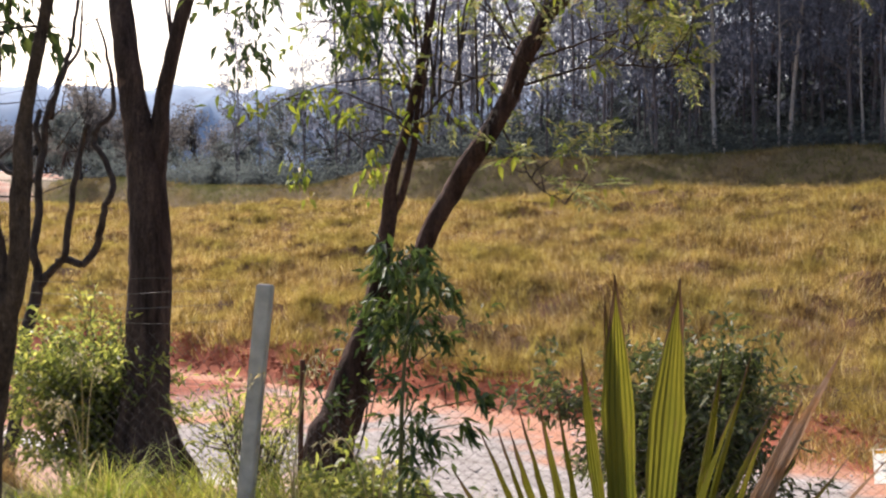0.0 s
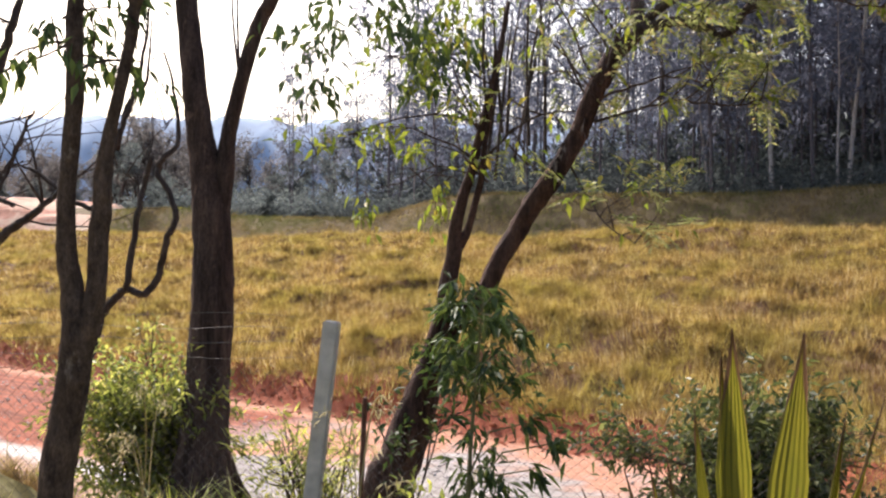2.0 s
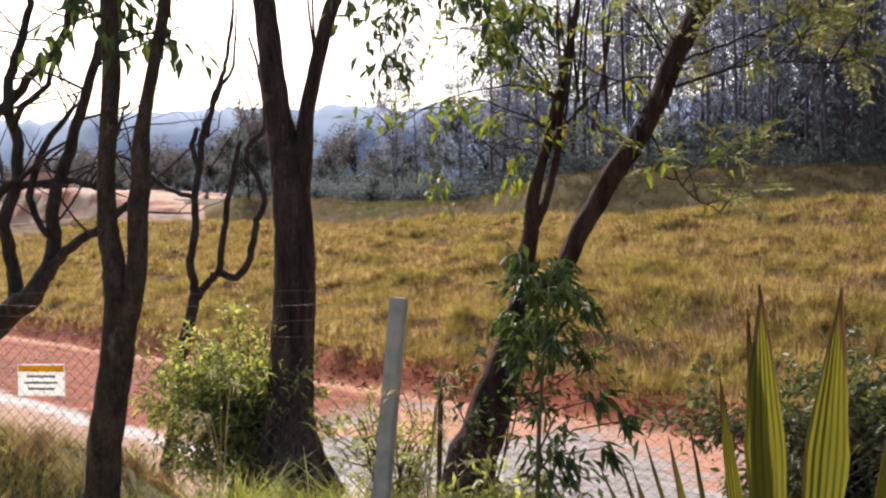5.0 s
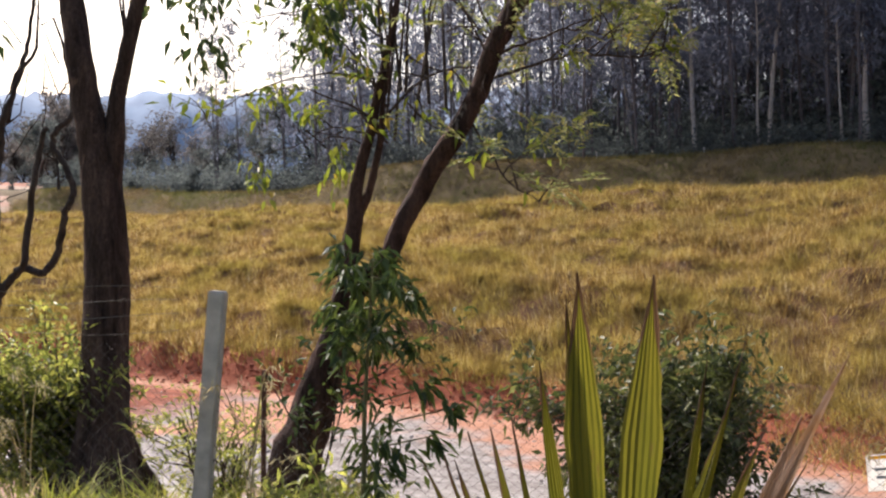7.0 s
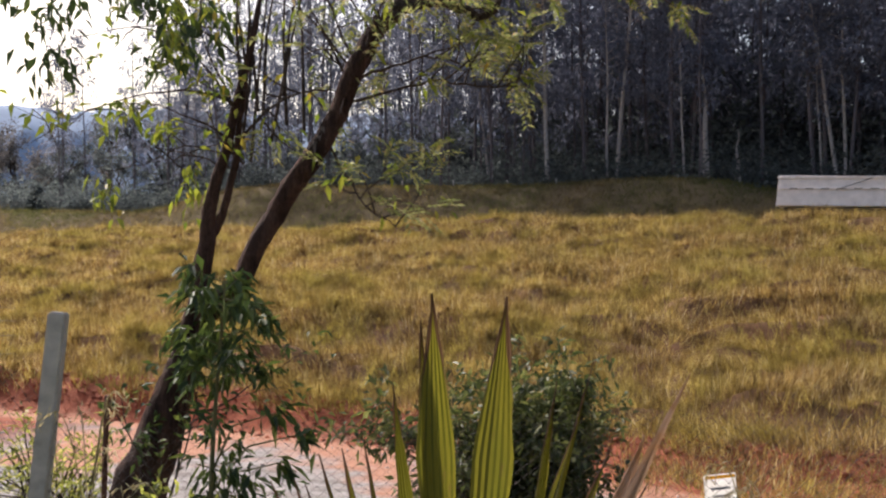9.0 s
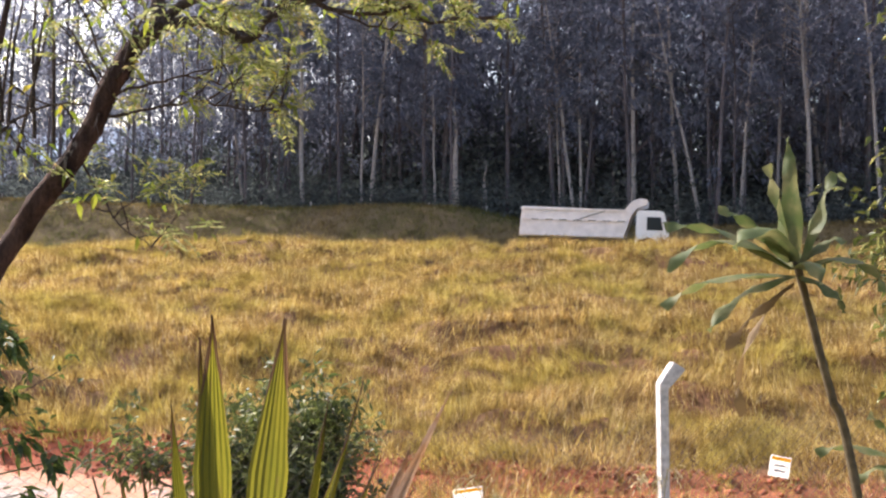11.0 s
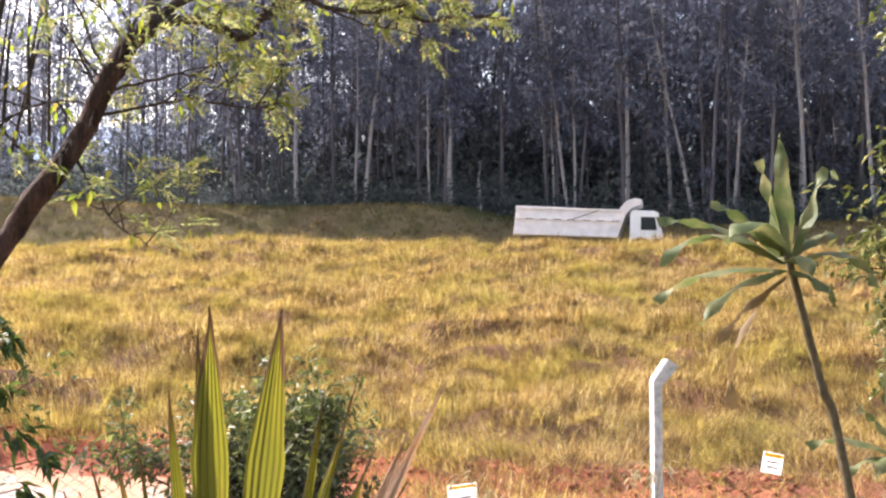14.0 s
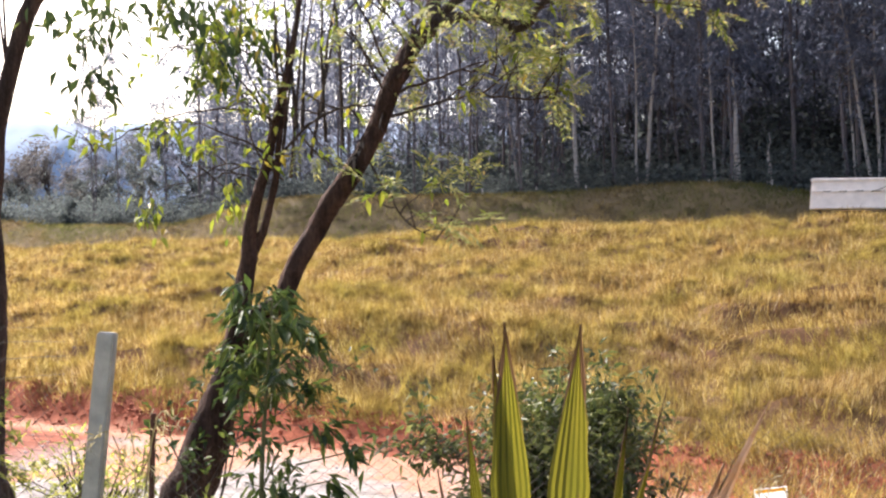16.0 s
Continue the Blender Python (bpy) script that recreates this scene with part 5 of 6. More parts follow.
def thin_tree():
    rng = random.Random(7)
    x, y = -5.28, 11.4
    z0 = H(x, y)
    root = thing("thin_bare_tree", (x, y, z0), "thin leafless tree with crooked dark branches", "tree")
    def limb(pts, r, sides=9):
        line = curve([(px - x, rng.uniform(-0.05, 0.05), pz - z0) for px, pz in pts], 4, 0.012, rng)
        b = Build()
        b.tube(line, taper(r, len(line)), sides, 0.12, rng)
        name = "trunk" if r[0] > 0.1 else "limb"
        part(name, b.mesh(name, M_BARK_BARE, True), root)

    limb([(-5.33, z0 - 0.2), (-5.26, -0.57), (-5.18, -0.05), (-5.09, 0.6), (-4.96, 1.26), (-4.94, 1.52), (-4.96, 1.78), (-4.92, 2.24), (-4.90, 2.57), (-4.86, 2.9), (-4.80, 3.23), (-4.70, 3.48), (-4.59, 3.87), (-4.52, 4.26), (-4.4, 5.2)], [0.11, 0.08, 0.07, 0.066, 0.066, 0.05, 0.046, 0.044, 0.041, 0.04, 0.037, 0.03, 0.027, 0.02, 0.01])
    limb([(-4.95, 1.30), (-4.74, 1.54), (-4.63, 1.62), (-4.42, 1.58), (-4.27, 1.82), (-4.17, 2.17), (-4.08, 2.33), (-4.08, 2.53), (-4.20, 2.79), (-4.30, 2.96), (-4.22, 3.12), (-4.08, 3.27), (-4.09, 3.57), (-4.15, 3.97), (-4.24, 4.3)], [0.047, 0.045, 0.045, 0.043, 0.04, 0.037, 0.037, 0.034, 0.033, 0.033, 0.03, 0.03, 0.023, 0.016, 0.012])
    limb([(-4.63, 1.62), (-4.58, 2.09), (-4.50, 2.55), (-4.45, 2.87), (-4.34, 3.14)], [0.04, 0.037, 0.033, 0.03, 0.027])
    limb([(-4.88, 2.8), (-4.93, 3.1), (-4.90, 3.3)], [0.035, 0.032, 0.026])
    limb([(-4.80, 3.2), (-4.66, 3.7), (-4.45, 4.0), (-4.42, 4.7)], [0.028, 0.024, 0.018, 0.008])
    limb([(-4.92, 2.5), (-5.3, 2.62), (-5.75, 2.95), (-6.05, 3.05)], [0.03, 0.028, 0.022, 0.008])
    t, tips = Build(), []
    for k in range(12):
        p = Vector((rng.uniform(0.4, 1.1), 0, rng.uniform(2.6, 4.6) - z0))
        grow(rng, t, p, Vector((rng.uniform(-1, 1), rng.uniform(-0.5, 0.5), rng.uniform(0.2, 1))), rng.uniform(0.3, 0.7), 0.009, 1, tips, 0.7, 0, 4, (1, 2))
    tagged(part("twig", t.mesh("twig", M_BARK_BARE), root), kind="stuff")


def bare_tree():
    rng = random.Random(8)
    x, y = -8.95, 12.4
    z0 = H(x, y)
    root = thing("bare_branching_tree", (x, y, z0), "leafless tree with many dark crooked branches", "tree")
    tips, twig = [], Build()

    def limb(pts, r, sides=10, twigs=4):
        line = curve([(px - x, rng.uniform(-0.1, 0.1), pz - z0) for px, pz in pts], 4, 0.02, rng)
        b = Build()
        b.tube(line, taper(r, len(line)), sides, 0.12, rng)
        name = "trunk" if r[0] > 0.13 else "limb"
        part(name, b.mesh(name, M_BARK_BARE, True), root)
        for _ in range(twigs + 3):
            p = line[rng.randint(len(line) // 3, len(line) - 1)]
            grow(rng, twig, p, Vector((rng.uniform(-1, 1), rng.uniform(-0.6, 0.6), rng.uniform(-0.1, 1))), rng.uniform(0.6, 1.3), r[-1] * 0.6 + 0.004, 2, tips, 0.7, 0, 5, (1, 2))

    limb([(-9.1, z0 - 0.2), (-8.85, 0.09), (-8.48, 0.69), (-8.13, 1.09), (-7.72, 1.32), (-7.57, 1.56), (-7.49, 2.01), (-7.41, 2.53), (-7.31, 2.97), (-7.12, 3.48), (-6.94, 3.99), (-6.75, 4.57), (-6.59, 5.08), (-6.45, 5.9)], [0.23, 0.205, 0.185, 0.17, 0.15, 0.115, 0.096, 0.088, 0.079, 0.071, 0.067, 0.06, 0.05, 0.03])
    limb([(-7.54, 1.56), (-7.26, 1.89), (-6.84, 2.17), (-6.51, 2.41), (-6.22, 2.58), (-5.93, 2.85)], [0.08, 0.067, 0.062, 0.054, 0.046, 0.025], twigs=2)
    limb([(-8.04, 1.15), (-8.11, 1.73), (-8.11, 2.26), (-7.99, 2.78), (-8.01, 3.31), (-8.07, 3.92), (-7.97, 4.45), (-7.84, 5.04), (-7.79, 5.6), (-7.87, 6.4)], [0.12, 0.085, 0.082, 0.078, 0.074, 0.07, 0.057, 0.049, 0.04, 0.02])
    limb([(-7.99, 2.78), (-7.56, 2.80), (-7.23, 2.83), (-6.82, 2.72), (-6.57, 2.62)], [0.057, 0.05, 0.044, 0.035, 0.024], twigs=1)
    limb([(-9.3, 2.35), (-8.77, 2.44), (-8.42, 2.54), (-8.03, 2.80)], [0.09, 0.084, 0.075, 0.057], twigs=0)
    limb([(-8.03, 3.50), (-7.82, 3.83), (-7.56, 4.11), (-7.29, 4.54), (-7.15, 5.06), (-6.92, 5.5)], [0.045, 0.041, 0.036, 0.036, 0.028, 0.02], twigs=2)
    limb([(-9.2, 3.35), (-8.64, 3.58), (-8.20, 3.86), (-7.72, 4.28), (-7.29, 4.62), (-7.1, 5.2)], [0.08, 0.075, 0.07, 0.057, 0.044, 0.02], twigs=3)
    limb([(-6.82, 2.74), (-6.68, 3.15), (-6.51, 3.55), (-6.38, 3.85)], [0.03, 0.025, 0.023, 0.012], twigs=1)
    limb([(-7.47, 2.1), (-7.75, 2.62), (-7.6, 3.3), (-7.2, 3.75), (-7.0, 3.8)], [0.04, 0.05, 0.045, 0.03, 0.015], twigs=2)
    tagged(part("twig", twig.mesh("twig", M_BARK_BARE, True), root), kind="stuff")


# ---------------------------------------------------------------- shrubs
def shrub(name, x, y, tall, wide, leaf, width, mat, label, seed, stems=9, per=3, hang=0.3, depth=2, stem_mat=None):
    rng = random.Random(seed)
    z0 = H(x, y)
    root = thing(name, (x, y, z0), label, "shrub")
    b, tips = Build(), []
    for k in range(stems):
        a = 2 * math.pi * k / stems + rng.uniform(-0.3, 0.3)
        way = Vector((math.cos(a) * wide / tall, math.sin(a) * wide / tall * 0.7, 1.0))
        grow(rng, b, Vector((rng.uniform(-0.08, 0.08), rng.uniform(-0.08, 0.08), -0.05)), way, tall * rng.uniform(0.55, 0.85), 0.014, depth, tips, 0.75, 0.02, 5, (3, 5))
    tagged(part("stem", b.mesh("stem", stem_mat or M_TWIG), root), kind="stuff")
    part("foliage", tip_leaves("foliage", tips, per, leaf, width, mat, seed, hang, 0.05), root)
    return root


def sapling():
    """A young tree with whorls of long drooping leaves."""
    rng = random.Random(15)
    x, y = -0.29, 5.75
    z0 = H(x, y)
    root = thing("sapling", (x, y, z0), "young sapling with long drooping dark green leaves", "shrub")
    b, tips = Build(), []
    top = 1.72 - z0
    b.tube(curve([(0, 0, -0.05), (0.01, 0, 0.8), (0.03, 0, 1.2), (0.07, 0, top)], 5), taper([0.014, 0.012, 0.01, 0.005], 16), 7)
    for k in range(34):
        t = 0.30 + 0.70 * k / 33
        a = k * 2.4
        p = Vector((0.03 + 0.04 * t, 0, top * t))
        reach = 0.07 + 0.22 * rng.random() * (1.25 - t) + (0.08 if t > 0.7 else 0)
        q = p + Vector((math.cos(a), math.sin(a) * 0.8, rng.uniform(-0.1, 0.5))) * reach
        if t < 0.70 and rng.random() < (0.75 if t > 0.5 else 0.55):
            continue
        b.tube([p, q], [0.005, 0.003], 4, cap=False)
        tips += [(q, (q - p).normalized())] * (4 if t > 0.68 else 2) + [((p + q) / 2, (q - p).normalized())]
    for px, pz in ((0.22, 1.1), (0.36, 1.0), (0.26, 0.88)):
        q = Vector((px + 0.08, rng.uniform(-0.1, 0.1), pz - z0))
        b.tube([(0.02, 0, pz - z0 - 0.25), (px / 2, 0, pz - z0 - 0.05), q], [0.006, 0.005, 0.003], 4, cap=False)
        tips += [(q, Vector((1, 0, -0.3)))] * 5
    tagged(part("stem", b.mesh("stem", M_STEM), root), kind="stuff")
    part("foliage", tip_leaves("foliage", tips, 5, 0.105, 0.031, M_LEAF_DARK, 15, 0.8, 0.03), root)


def glossy_tree():
    rng = random.Random(16)
    x, y = 5.62, 5.1
    z0 = H(x, y)
    root = thing("leafy_tree", (x, y, z0), "dense leafy tree with small glossy olive-green leaves", "tree")
    b, tips = Build(), []
    b.tube(curve([(0, 0, -0.2), (0.03, 0, 0.8), (-0.05, 0.0, 1.8), (0.05, 0, 3.2)], 5), taper([0.13, 0.11, 0.09, 0.04], 16), 10, 0.1, rng)
    for k in range(38):
        z = rng.uniform(1.3, 3.2)
        a = rng.uniform(0, 2 * math.pi)
        grow(rng, b, Vector((0, 0, z)), Vector((math.cos(a), math.sin(a), rng.uniform(-0.1, 0.7))), rng.uniform(0.5, 0.72), 0.018, 2, tips, 0.7, 0.03, 5, (3, 5))
    part("trunk", b.mesh("trunk", M_BARK_BARE, True), root)
    part("crown", tip_leaves("crown", tips, 7, 0.075, 0.036, M_LEAF_TREE, 16, 0.5, 0.06), root)


# ---------------------------------------------------------------- palm and dracaenas close by
def palm():
    root = thing("young_palm", (0.55, 2.82, H(0.55, 2.82)), "young palm with upright pleated leaves browned at the tips", "palm")
    rng = random.Random(17)

    def blade(base, tip, width, bow, turn, seed, mat=None):
        me = bpy.data.meshes.new("leaf")
        bm = bmesh.new()
        uv = bm.loops.layers.uv.new("UVMap")
        base, tip = Vector(base), Vector(tip)
        ahead = tip - base
        side = Vector((math.cos(turn), math.sin(turn), 0))
        front = side.cross(ahead.normalized())
        rows, cols = 22, 13
        grid = []
        r = random.Random(seed)
        for i in range(rows):
            t = i / (rows - 1)
            w = width * (0.72 + 0.45 * t if t < 0.62 else 1.0 - 0.55 * (t - 0.62) / 0.25 if t < 0.87 else 0.45 * (1 - (t - 0.87) / 0.13) ** 1.3 + 0.03) * (1 + 0.04 * math.sin(9 * t + seed))
            c = base + ahead * t + front * bow * t * t
            row = []
            for k in range(cols):
                u = k / (cols - 1) - 0.5
                fold = 0.0028 * (1 if k % 2 else -1) * (1 - 0.7 * t) - abs(u) * w * 0.35
                ragged = (r.random() - 0.5) * 0.004 if k in (0, cols - 1) else 0
                row.append(bm.verts.new(c + side * (u * w + ragged) + front * fold))
            grid.append(row)
        for i in range(rows - 1):
            for k in range(cols - 1):
                f = bm.faces.new((grid[i][k], grid[i][k + 1], grid[i + 1][k + 1], grid[i + 1][k]))
                for loop, (a, c) in zip(f.loops, ((i, k), (i, k + 1), (i + 1, k + 1), (i + 1, k))):
                    loop[uv].uv = (c / (cols - 1), a / (rows - 1))
        bm.to_mesh(me)
        bm.free()
        me.materials.append(mat or M_PALM)
        part("withered_leaf" if mat else "leaf", me, root, "withered brown leaf" if mat else "")

    o = Vector(root.location)
    for base, tip, w, bow, turn, seed in (
        ((0.515, 2.83, 0.95), (0.485, 2.86, 1.735), 0.074, 0.02, 0.10, 1),
        ((0.555, 2.82, 0.95), (0.625, 2.83, 1.73), 0.074, 0.02, -0.15, 2),
        ((0.508, 2.838, 0.95), (0.462, 2.87, 1.69), 0.032, 0.02, 0.2, 9),
        ((0.50, 2.84, 0.95), (0.405, 2.88, 1.57), 0.034, 0.02, 0.5, 3),
        ((0.57, 2.82, 0.9), (0.74, 2.86, 1.50), 0.030, 0.03, 0.9, 4),
        ((0.58, 2.80, 0.9), (0.80, 2.80, 1.46), 0.028, 0.02, 0.7, 5),
        ((0.60, 2.80, 0.85), (0.86, 2.78, 1.40), 0.05, 0.02, 1.1, 6),
        ((0.48, 2.82, 0.85), (0.30, 2.84, 1.45), 0.03, 0.03, 0.8, 7),
        ((0.47, 2.82, 0.8), (0.24, 2.80, 1.40), 0.03, 0.03, 0.6, 8),
        ((0.49, 2.85, 0.8), (0.35, 2.90, 1.46), 0.018, 0.03, 0.4, 10),
        ((0.46, 2.86, 0.8), (0.18, 2.92, 1.38), 0.022, 0.03, 0.3, 11),
        ((0.48, 2.78, 0.8), (0.12, 2.74, 1.33), 0.024, 0.04, 0.5, 12),
        ((0.45, 2.80, 0.75), (0.05, 2.78, 1.30), 0.020, 0.04, 0.2, 13),
        ((0.60, 2.84, 0.85), (0.80, 2.92, 1.60), 0.016, 0.02, 0.5, 14),
        ((0.61, 2.82, 0.85), (0.92, 2.88, 1.47), 0.022, 0.02, 0.3, 15),
        ((0.47, 2.84, 0.8), (0.27, 2.95, 1.42), 0.020, 0.03, 0.3, 16),
        ((0.46, 2.82, 0.8), (0.21, 2.97, 1.36), 0.018, 0.04, 0.6, 17),
        ((0.47, 2.78, 0.8), (0.15, 2.68, 1.30), 0.020, 0.04, 0.2, 18),
        ((0.62, 2.84, 0.85), (0.75, 3.00, 1.55), 0.026, 0.02, 0.2, 19),
        ((0.63, 2.80, 0.85), (0.84, 2.95, 1.44), 0.030, 0.02, 0.9, 20),
        ((0.64, 2.82, 0.85), (1.00, 2.95, 1.33), 0.024, 0.04, 0.6, 21),
    ):
        blade(Vector(base) - o, Vector(tip) - o, w, bow, turn, seed)
    for base, tip, w, bow, turn, seed in (
        ((0.60, 2.80, 0.80), (0.93, 2.76, 1.60), 0.046, 0.03, 0.5, 31),
        ((0.61, 2.79, 0.80), (0.86, 2.74, 1.48), 0.058, -0.03, -0.3, 32),
        ((0.62, 2.81, 0.78), (1.02, 2.80, 1.38), 0.036, 0.05, 0.8, 33),
    ):
        blade(Vector(base) - o, Vector(tip) - o, w, bow, turn, seed, M_PALM_DRY)
    b = Build()
    for k in range(6):
        a = k * 1.05
        b.tube([(0.02 * math.cos(a), 0.02 * math.sin(a), -0.05), (0.03 * math.cos(a), 0.02 * math.sin(a), 0.75)], [0.02, 0.014], 8)
    part("stalk", b.mesh("stalk", M_STEM, True), root)


def dracaena(x, y, stem, label, seed, leaves, dry):
    """stem: points of the cane; leaves and dry: turn and rise in degrees, length, width and sag of each strap leaf."""
    rng = random.Random(seed)
    z0 = H(x, y)
    root = thing("dracaena", (x, y, z0), label, "plant", "dracaenas by the fence")
    b = Build()
    line = curve([(a - x, c - y, d - z0) for a, c, d in stem], 6)
    b.tube(line, taper([0.0145, 0.012, 0.0105], len(line)), 10, 0.08, rng)
    part("stem", b.mesh("stem", M_CANE, True), root)
    top = line[-1]

    def strap(a, rise, length, width, sag, mat, down=0.0):
        me = bpy.data.meshes.new("leaf")
        bm = bmesh.new()
        out = Vector((math.cos(a), math.sin(a), 0))
        side = Vector((-math.sin(a), math.cos(a), 0))
        n, prev = 12, None
        ang = rise
        p = top + Vector((0, 0, -down)) + out * 0.01
        for i in range(n):
            t = i / (n - 1)
            w = 1.3 * width * (0.3 + 0.7 * math.sin(math.pi * min(1.0, t + 0.02) ** 0.75)) * (1 - t ** 6) + 0.002
            along = out * math.cos(ang) + Vector((0, 0, math.sin(ang)))
            nrm = side.cross(along)
            wav = 0.018 * math.sin(t * 13 + a * 3) * t
            row = [bm.verts.new(p + side * w * 0.5 * k + nrm * (-abs(k) * w * -0.18 + wav * k)) for k in (-1, -0.5, 0, 0.5, 1)]
            if prev:
                for k in range(4):
                    bm.faces.new((prev[k], prev[k + 1], row[k + 1], row[k]))
            prev = row
            p = p + along * (length / (n - 1))
            ang -= sag / n * (0.4 + 1.4 * t)
        for f in bm.faces:
            f.smooth = True
        bm.to_mesh(me)
        bm.free()
        me.materials.append(mat)
        return me

    for a, rise, length, width, sag in leaves:
        part("leaf", strap(radians(a), radians(rise + rng.uniform(-3, 3)), length, width, sag, M_DRAC, 0.02 * (rise < 40) + 0.02 * (rise < 10)), root)
    for a, rise, length, width, sag in dry:
        part("dry_leaf", strap(radians(a), radians(rise), length, width, sag, M_DRAC_DRY, 0.06), root, "withered brown hanging leaf")


# ---------------------------------------------------------------- fence
def fence():
    """Chain-link between posts, with four strands of wire above it."""
    y = 6.15
    root = thing("chain_link_fence", (0, y, -0.05), "chain-link wire fence with concrete posts and strands above", "fence")
    x0, x1, z1, pitch = -7.4, 7.4, 1.33, 0.072
    b = Build()
    lo = 0.05
    hgt = z1 - lo
    n = int((x1 - x0 + hgt) / pitch)
    verts, faces = [], []
    r = 0.0014

    def rod(a, c):
        k = len(verts)
        for p in (a, c):
            for dx, dy in ((0, -r), (r, r), (-r, r)):
                verts.append((p[0] + dx, p[1] + dy, p[2]))
        for i in range(3):
            j = (i + 1) % 3
            faces.append((k + i, k + j, k + 3 + j, k + 3 + i))

    def sag(x):
        return 0.03 * math.sin(x * 1.3) - 0.02 * math.sin(x * 0.57 + 1)

    for i in range(n):
        for sgn in (1, -1):
            xa = x0 - hgt + i * pitch if sgn == 1 else x0 + i * pitch
            xb = xa + sgn * hgt
            za, zb = lo, z1
            a0, a1 = max(min(xa, xb), x0), min(max(xa, xb), x1)
            if a1 - a0 < 0.02:
                continue
            f = lambda q: za + (q - xa) / (xb - xa) * (zb - za) * (1 - 0.24 * float(smooth(np.array(q), -1.3, -1.1)))
            steps = 3
            for k in range(steps):
                p0, p1 = a0 + (a1 - a0) * k / steps, a0 + (a1 - a0) * (k + 1) / steps
                rod((p0, sgn * 0.002 + 0.02 * math.sin(p0 * 2), f(p0) + sag(p0) + 0.05), (p1, sgn * 0.002 + 0.02 * math.sin(p1 * 2), f(p1) + sag(p1) + 0.05))
    net = part("netting", make_mesh("netting", np.array(verts), np.array(faces), M_WIRE), root, "rusty grey diamond wire netting")
    tagged(net, kind="stuff")
    for k, z in enumerate((1.36, 1.45, 1.53, 1.61)):
        w = Build()
        pts = [(x0 + (-1.3 - x0) * i / 40, 0.01 * math.sin(i), z + 0.05 + 0.012 * math.sin(i * 0.8 + k) - 0.004 * k) for i in range(41)]
        w.tube(pts, [0.0017] * 41, 4)
        for i in range(0, 40, 2):
            p = Vector(pts[i])
            w.tube([p + Vector((-0.012, 0, -0.014)), p + Vector((0.012, 0, 0.014))], [0.0015] * 2, 3)
        part("barbed_wire", w.mesh("barbed_wire", M_BARBED), root)

    def straight(x, top, lean, wide):
        w = Build()
        g = H(x, y) + 0.05
        tall = top + 0.05 - g + 0.3
        q = Matrix.Translation((x - math.sin(lean) * tall, 0, g - 0.3)) @ Matrix.Rotation(lean, 4, "Y")
        w.box((-wide / 2, -wide / 2, 0), (wide / 2, wide / 2, tall), q)
        part("post", w.mesh("post", M_CONCRETE, bevel=0.008), root, "grey concrete post leaning slightly")

    straight(-1.087, 1.58, 0.096, 0.088)
    straight(-6.6, 1.57, 0.02, 0.09)

    def bent(x, wide):
        w = Build()
        g = H(x, y) + 0.05
        h = wide / 2
        zc, zt = 1.225 + 0.05, 1.345 + 0.05
        w.prism([(x - h + 0.02, g - 0.3), (x + h + 0.02, g - 0.3), (x + h, zc - 0.02), (x + h + 0.125, zt - 0.02), (x + 0.07, zt + 0.03), (x - h, zc + 0.02)], -h, h)
        part("post", w.mesh("post", M_WHITEWASH, bevel=0.006), root, "whitewashed concrete post with an angled top")

    bent(3.645, 0.060)
    r = Build()
    r.tube([(-1.16, 1.15, -0.9), (-1.11, 1.15, 1.06)], [0.018, 0.018], 8)
    part("rusty_post", r.mesh("rusty_post", M_RUST), root, "thin rusty iron post")

    def board(x, z, w, h, tilt, words, band):
        ob = thing("warning_sign", (x, y - 0.0, z), "small white warning sign with a yellow band on the fence", "sign", "signs on the fence")
        ob.rotation_euler = (0, radians(tilt), 0)
        s = Build()
        s.box((-w / 2, 0.022, -h / 2), (w / 2, 0.028, h / 2))
        part("panel", s.mesh("panel", M_SIGN, bevel=0.001), ob)
        s = Build()
        s.box((-w / 2 + 0.006, 0.0185, h / 2 - h * band), (w / 2 - 0.006, 0.0215, h / 2 - 0.006))
        part("band", s.mesh("band", M_SIGN_Y), ob, "yellow band")
        for i, (share, zz) in enumerate(words):
            s = Build()
            s.box((-w * share / 2, 0.0185, zz * h - 0.007), (w * share / 2, 0.0215, zz * h + 0.006))
            part("text_line", s.mesh("text_line", M_SIGN_T), ob)

    board(-3.31, 1.07, 0.315, 0.19, -1.0, ((0.62, 0.12), (0.7, -0.08), (0.56, -0.27)), 0.24)
    board(4.55, 0.68, 0.165, 0.135, 12, ((0.55, 0.05), (0.6, -0.2)), 0.22)
    board(2.37, 0.58, 0.18, 0.19, -4, ((0.6, 0.1), (0.5, -0.12)), 0.12)


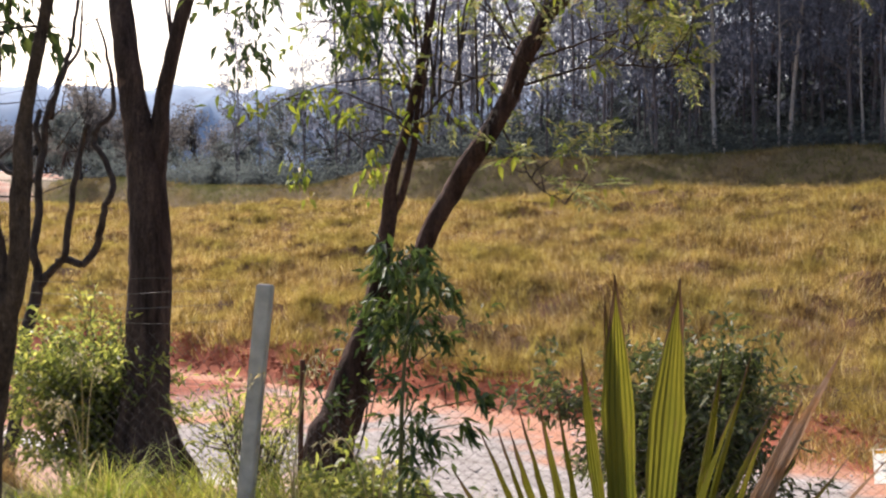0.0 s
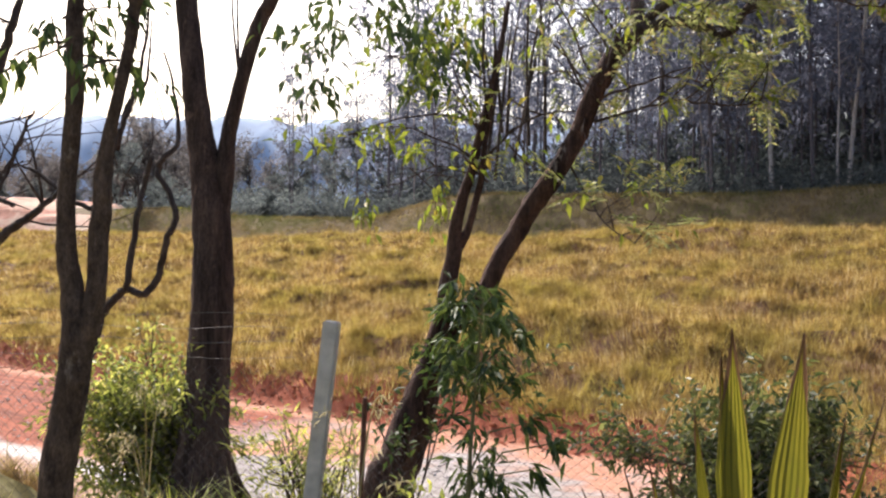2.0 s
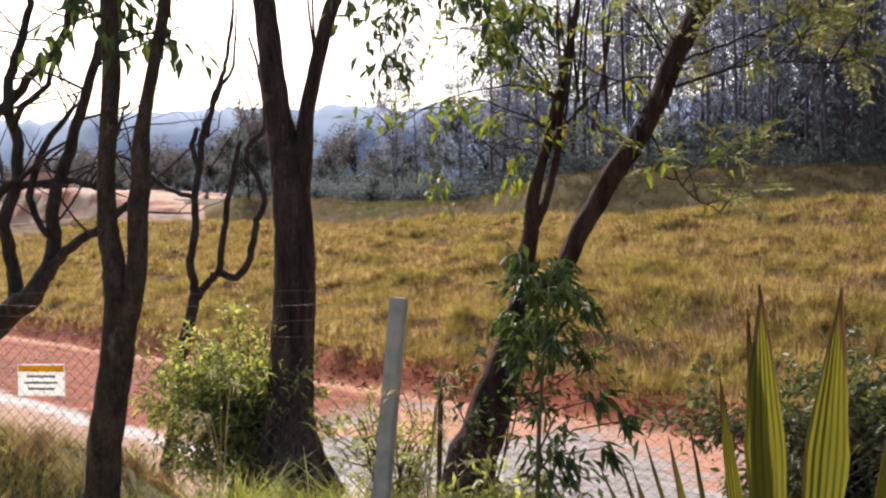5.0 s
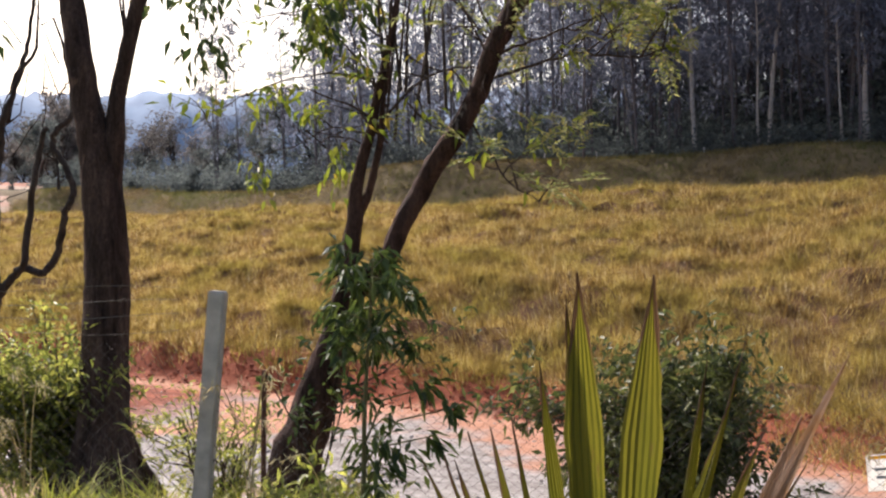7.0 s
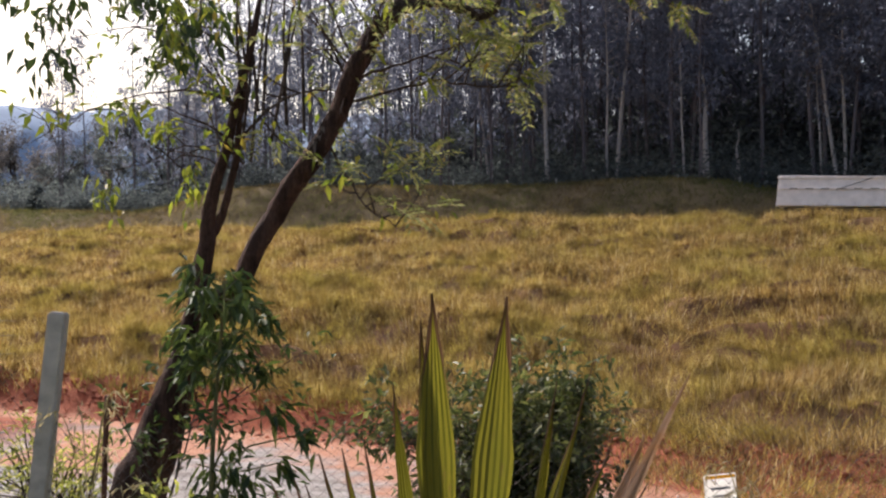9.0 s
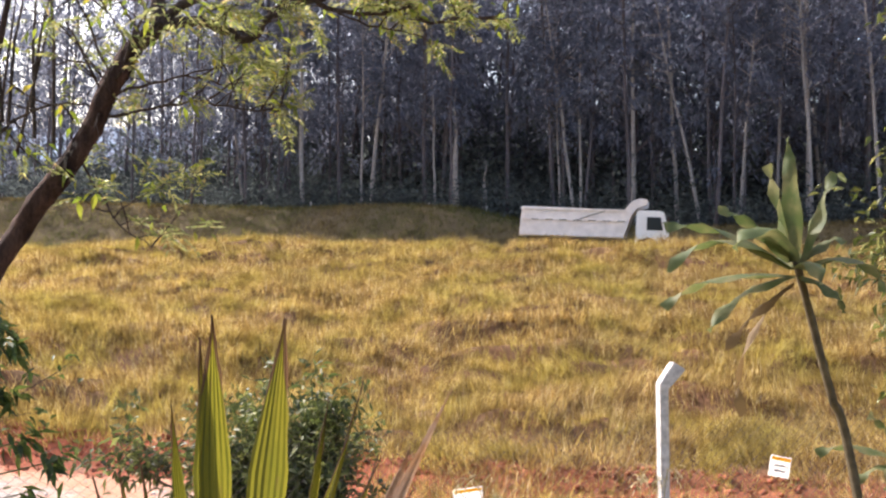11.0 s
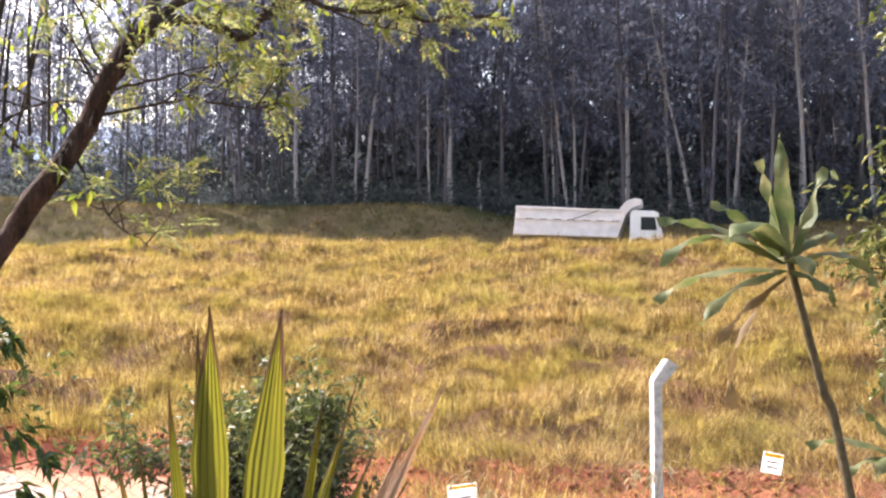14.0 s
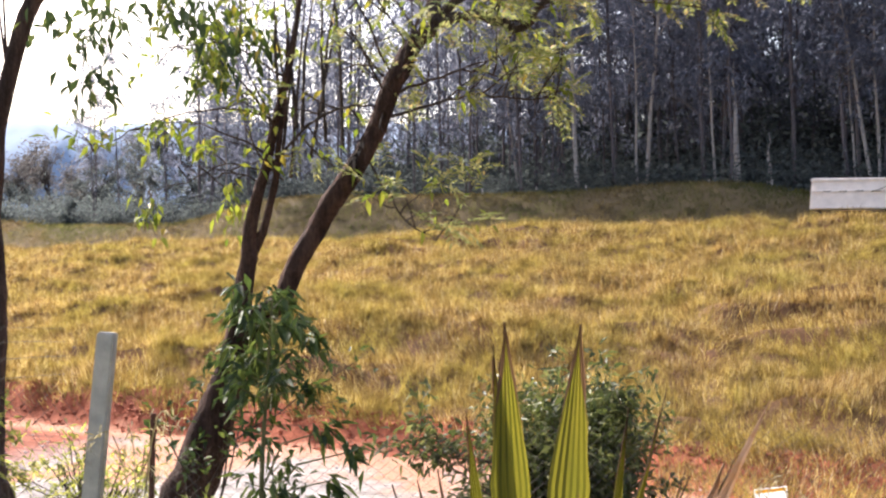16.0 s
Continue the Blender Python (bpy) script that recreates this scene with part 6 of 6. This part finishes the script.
def dry_stalks():
    rng = random.Random(19)
    for x, y, k in ((-2.2, 6.3, 5), (-0.9, 6.0, 5), (2.3, 5.6, 6), (3.0, 5.2, 4), (-0.45, 6.0, 4)):
        z0 = H(x, y)
        root = thing("dry_grass_clump", (x, y, z0), "clump of bleached dry grass stalks with seed heads", "grass", "dry stalks by the fence")
        b, seeds = Build(), []
        for _ in range(k):
            a = rng.uniform(-1, 1)
            h = rng.uniform(0.55, 0.95)
            pts = curve([(rng.uniform(-0.05, 0.05), rng.uniform(-0.05, 0.05), -0.03), (0.05 * a, 0, h * 0.6), (0.16 * a, 0, h), (0.30 * a, 0, h * 0.97)], 4)
            b.tube(pts, taper([0.004, 0.002], len(pts)), 4, cap=False)
            seeds += [(p, Vector((a, 0, -0.4))) for p in pts[-4:]]
        part("stalk", b.mesh("stalk", M_STRAW), root)
        tagged(part("seed_head", tip_leaves("seed_head", seeds, 5, 0.05, 0.008, M_STRAW, 20 + int(x * 3), 0.4, 0.015), root), kind="stuff")


undergrowth()
edge_posts()
forest()
far_trees()
earth_bank()
house()
truck()
big_tree()
leaning_tree()
twin_tree()
thin_tree()
bare_tree()
shrub("shrub", -3.36, 9.0, 1.10, 0.30, 0.085, 0.028, M_LEAF_BUSH, "olive-green shrub beside the forked tree", 11, 16, 12)
shrub("shrub", -3.22, 9.0, 1.50, 0.16, 0.085, 0.032, M_LEAF_BUSH, "upright yellow-green shrub against the forked tree", 24, 10, 12, 0.3, 1)
shrub("shrub", -1.82, 8.75, 0.98, 0.34, 0.10, 0.019, M_LEAF_BUSH, "wispy grey-green shrub at the foot of the forked tree", 12, 14, 7, 0.1, 1)
shrub("shrub", 1.74, 8.6, 1.30, 0.50, 0.10, 0.034, M_LEAF_OLIVE, "dense olive-green shrub outside the fence", 13, 19, 13)
shrub("shrub", -4.55, 6.6, 0.55, 0.36, 0.12, 0.02, M_GRASS_GREEN, "tall green weeds by the fence", 14, 12, 5, 0.1)
shrub("shrub", -0.98, 7.62, 1.40, 0.06, 0.085, 0.036, M_LEAF_DARK, "thin dark leafy shrub against the leaning tree", 18, 2, 4, 0.3)
shrub("shrub", -0.62, 6.7, 0.40, 0.20, 0.09, 0.034, M_LEAF_BUSH, "low leafy green plant at the leaning tree's foot", 26, 7, 4, 0.3)
sapling()
glossy_tree()
palm()
dracaena(2.50, 3.05, [(2.50, 3.05, 0.1), (2.31, 3.13, 1.30), (2.24, 3.13, 1.50), (2.18, 3.13, 1.69), (2.12, 3.13, 1.88)], "dracaena with a long bare cane and drooping strap leaves", 22,
         ((70, 86, 0.36, 0.045, 0.2), (150, 80, 0.28, 0.068, 0.3), (-20, 74, 0.27, 0.066, 0.3), (160, 54, 0.26, 0.058, 0.9), (150, 38, 0.38, 0.05, 1.0), (165, 35, 0.41, 0.052, 2.0), (200, 40, 0.34, 0.07, 2.1),
          (150, 5, 0.38, 0.048, 1.1), (185, -8, 0.35, 0.045, 1.0), (-30, 26, 0.28, 0.048, 2.4), (-60, -10, 0.17, 0.055, 1.5), (0, 42, 0.19, 0.048, 1.3), (60, 32, 0.30, 0.05, 1.6), (-110, 20, 0.20, 0.055, 2.0)),
         ((170, -32, 0.28, 0.036, 0.6), (160, -45, 0.42, 0.012, 1.3)))
dracaena(2.66, 3.1, [(2.66, 3.1, 0.1), (2.60, 3.1, 0.8), (2.54, 3.13, 1.31)], "low dracaena with pale green strap leaves", 23,
         ((100, 86, 0.31, 0.048, 0.15), (50, 76, 0.30, 0.042, 0.3), (150, 32, 0.28, 0.05, 1.3), (170, 10, 0.21, 0.048, 1.4), (-30, 26, 0.31, 0.045, 0.9), (-20, 52, 0.28, 0.04, 0.6), (205, 20, 0.24, 0.05, 1.6), (-70, 12, 0.18, 0.05, 1.5), (140, 58, 0.17, 0.05, 0.6)),
         ((190, -40, 0.2, 0.03, 0.8),))
fence()
dry_stalks()
clods()
dry_grass()
terrace_grass()
verge_grass()
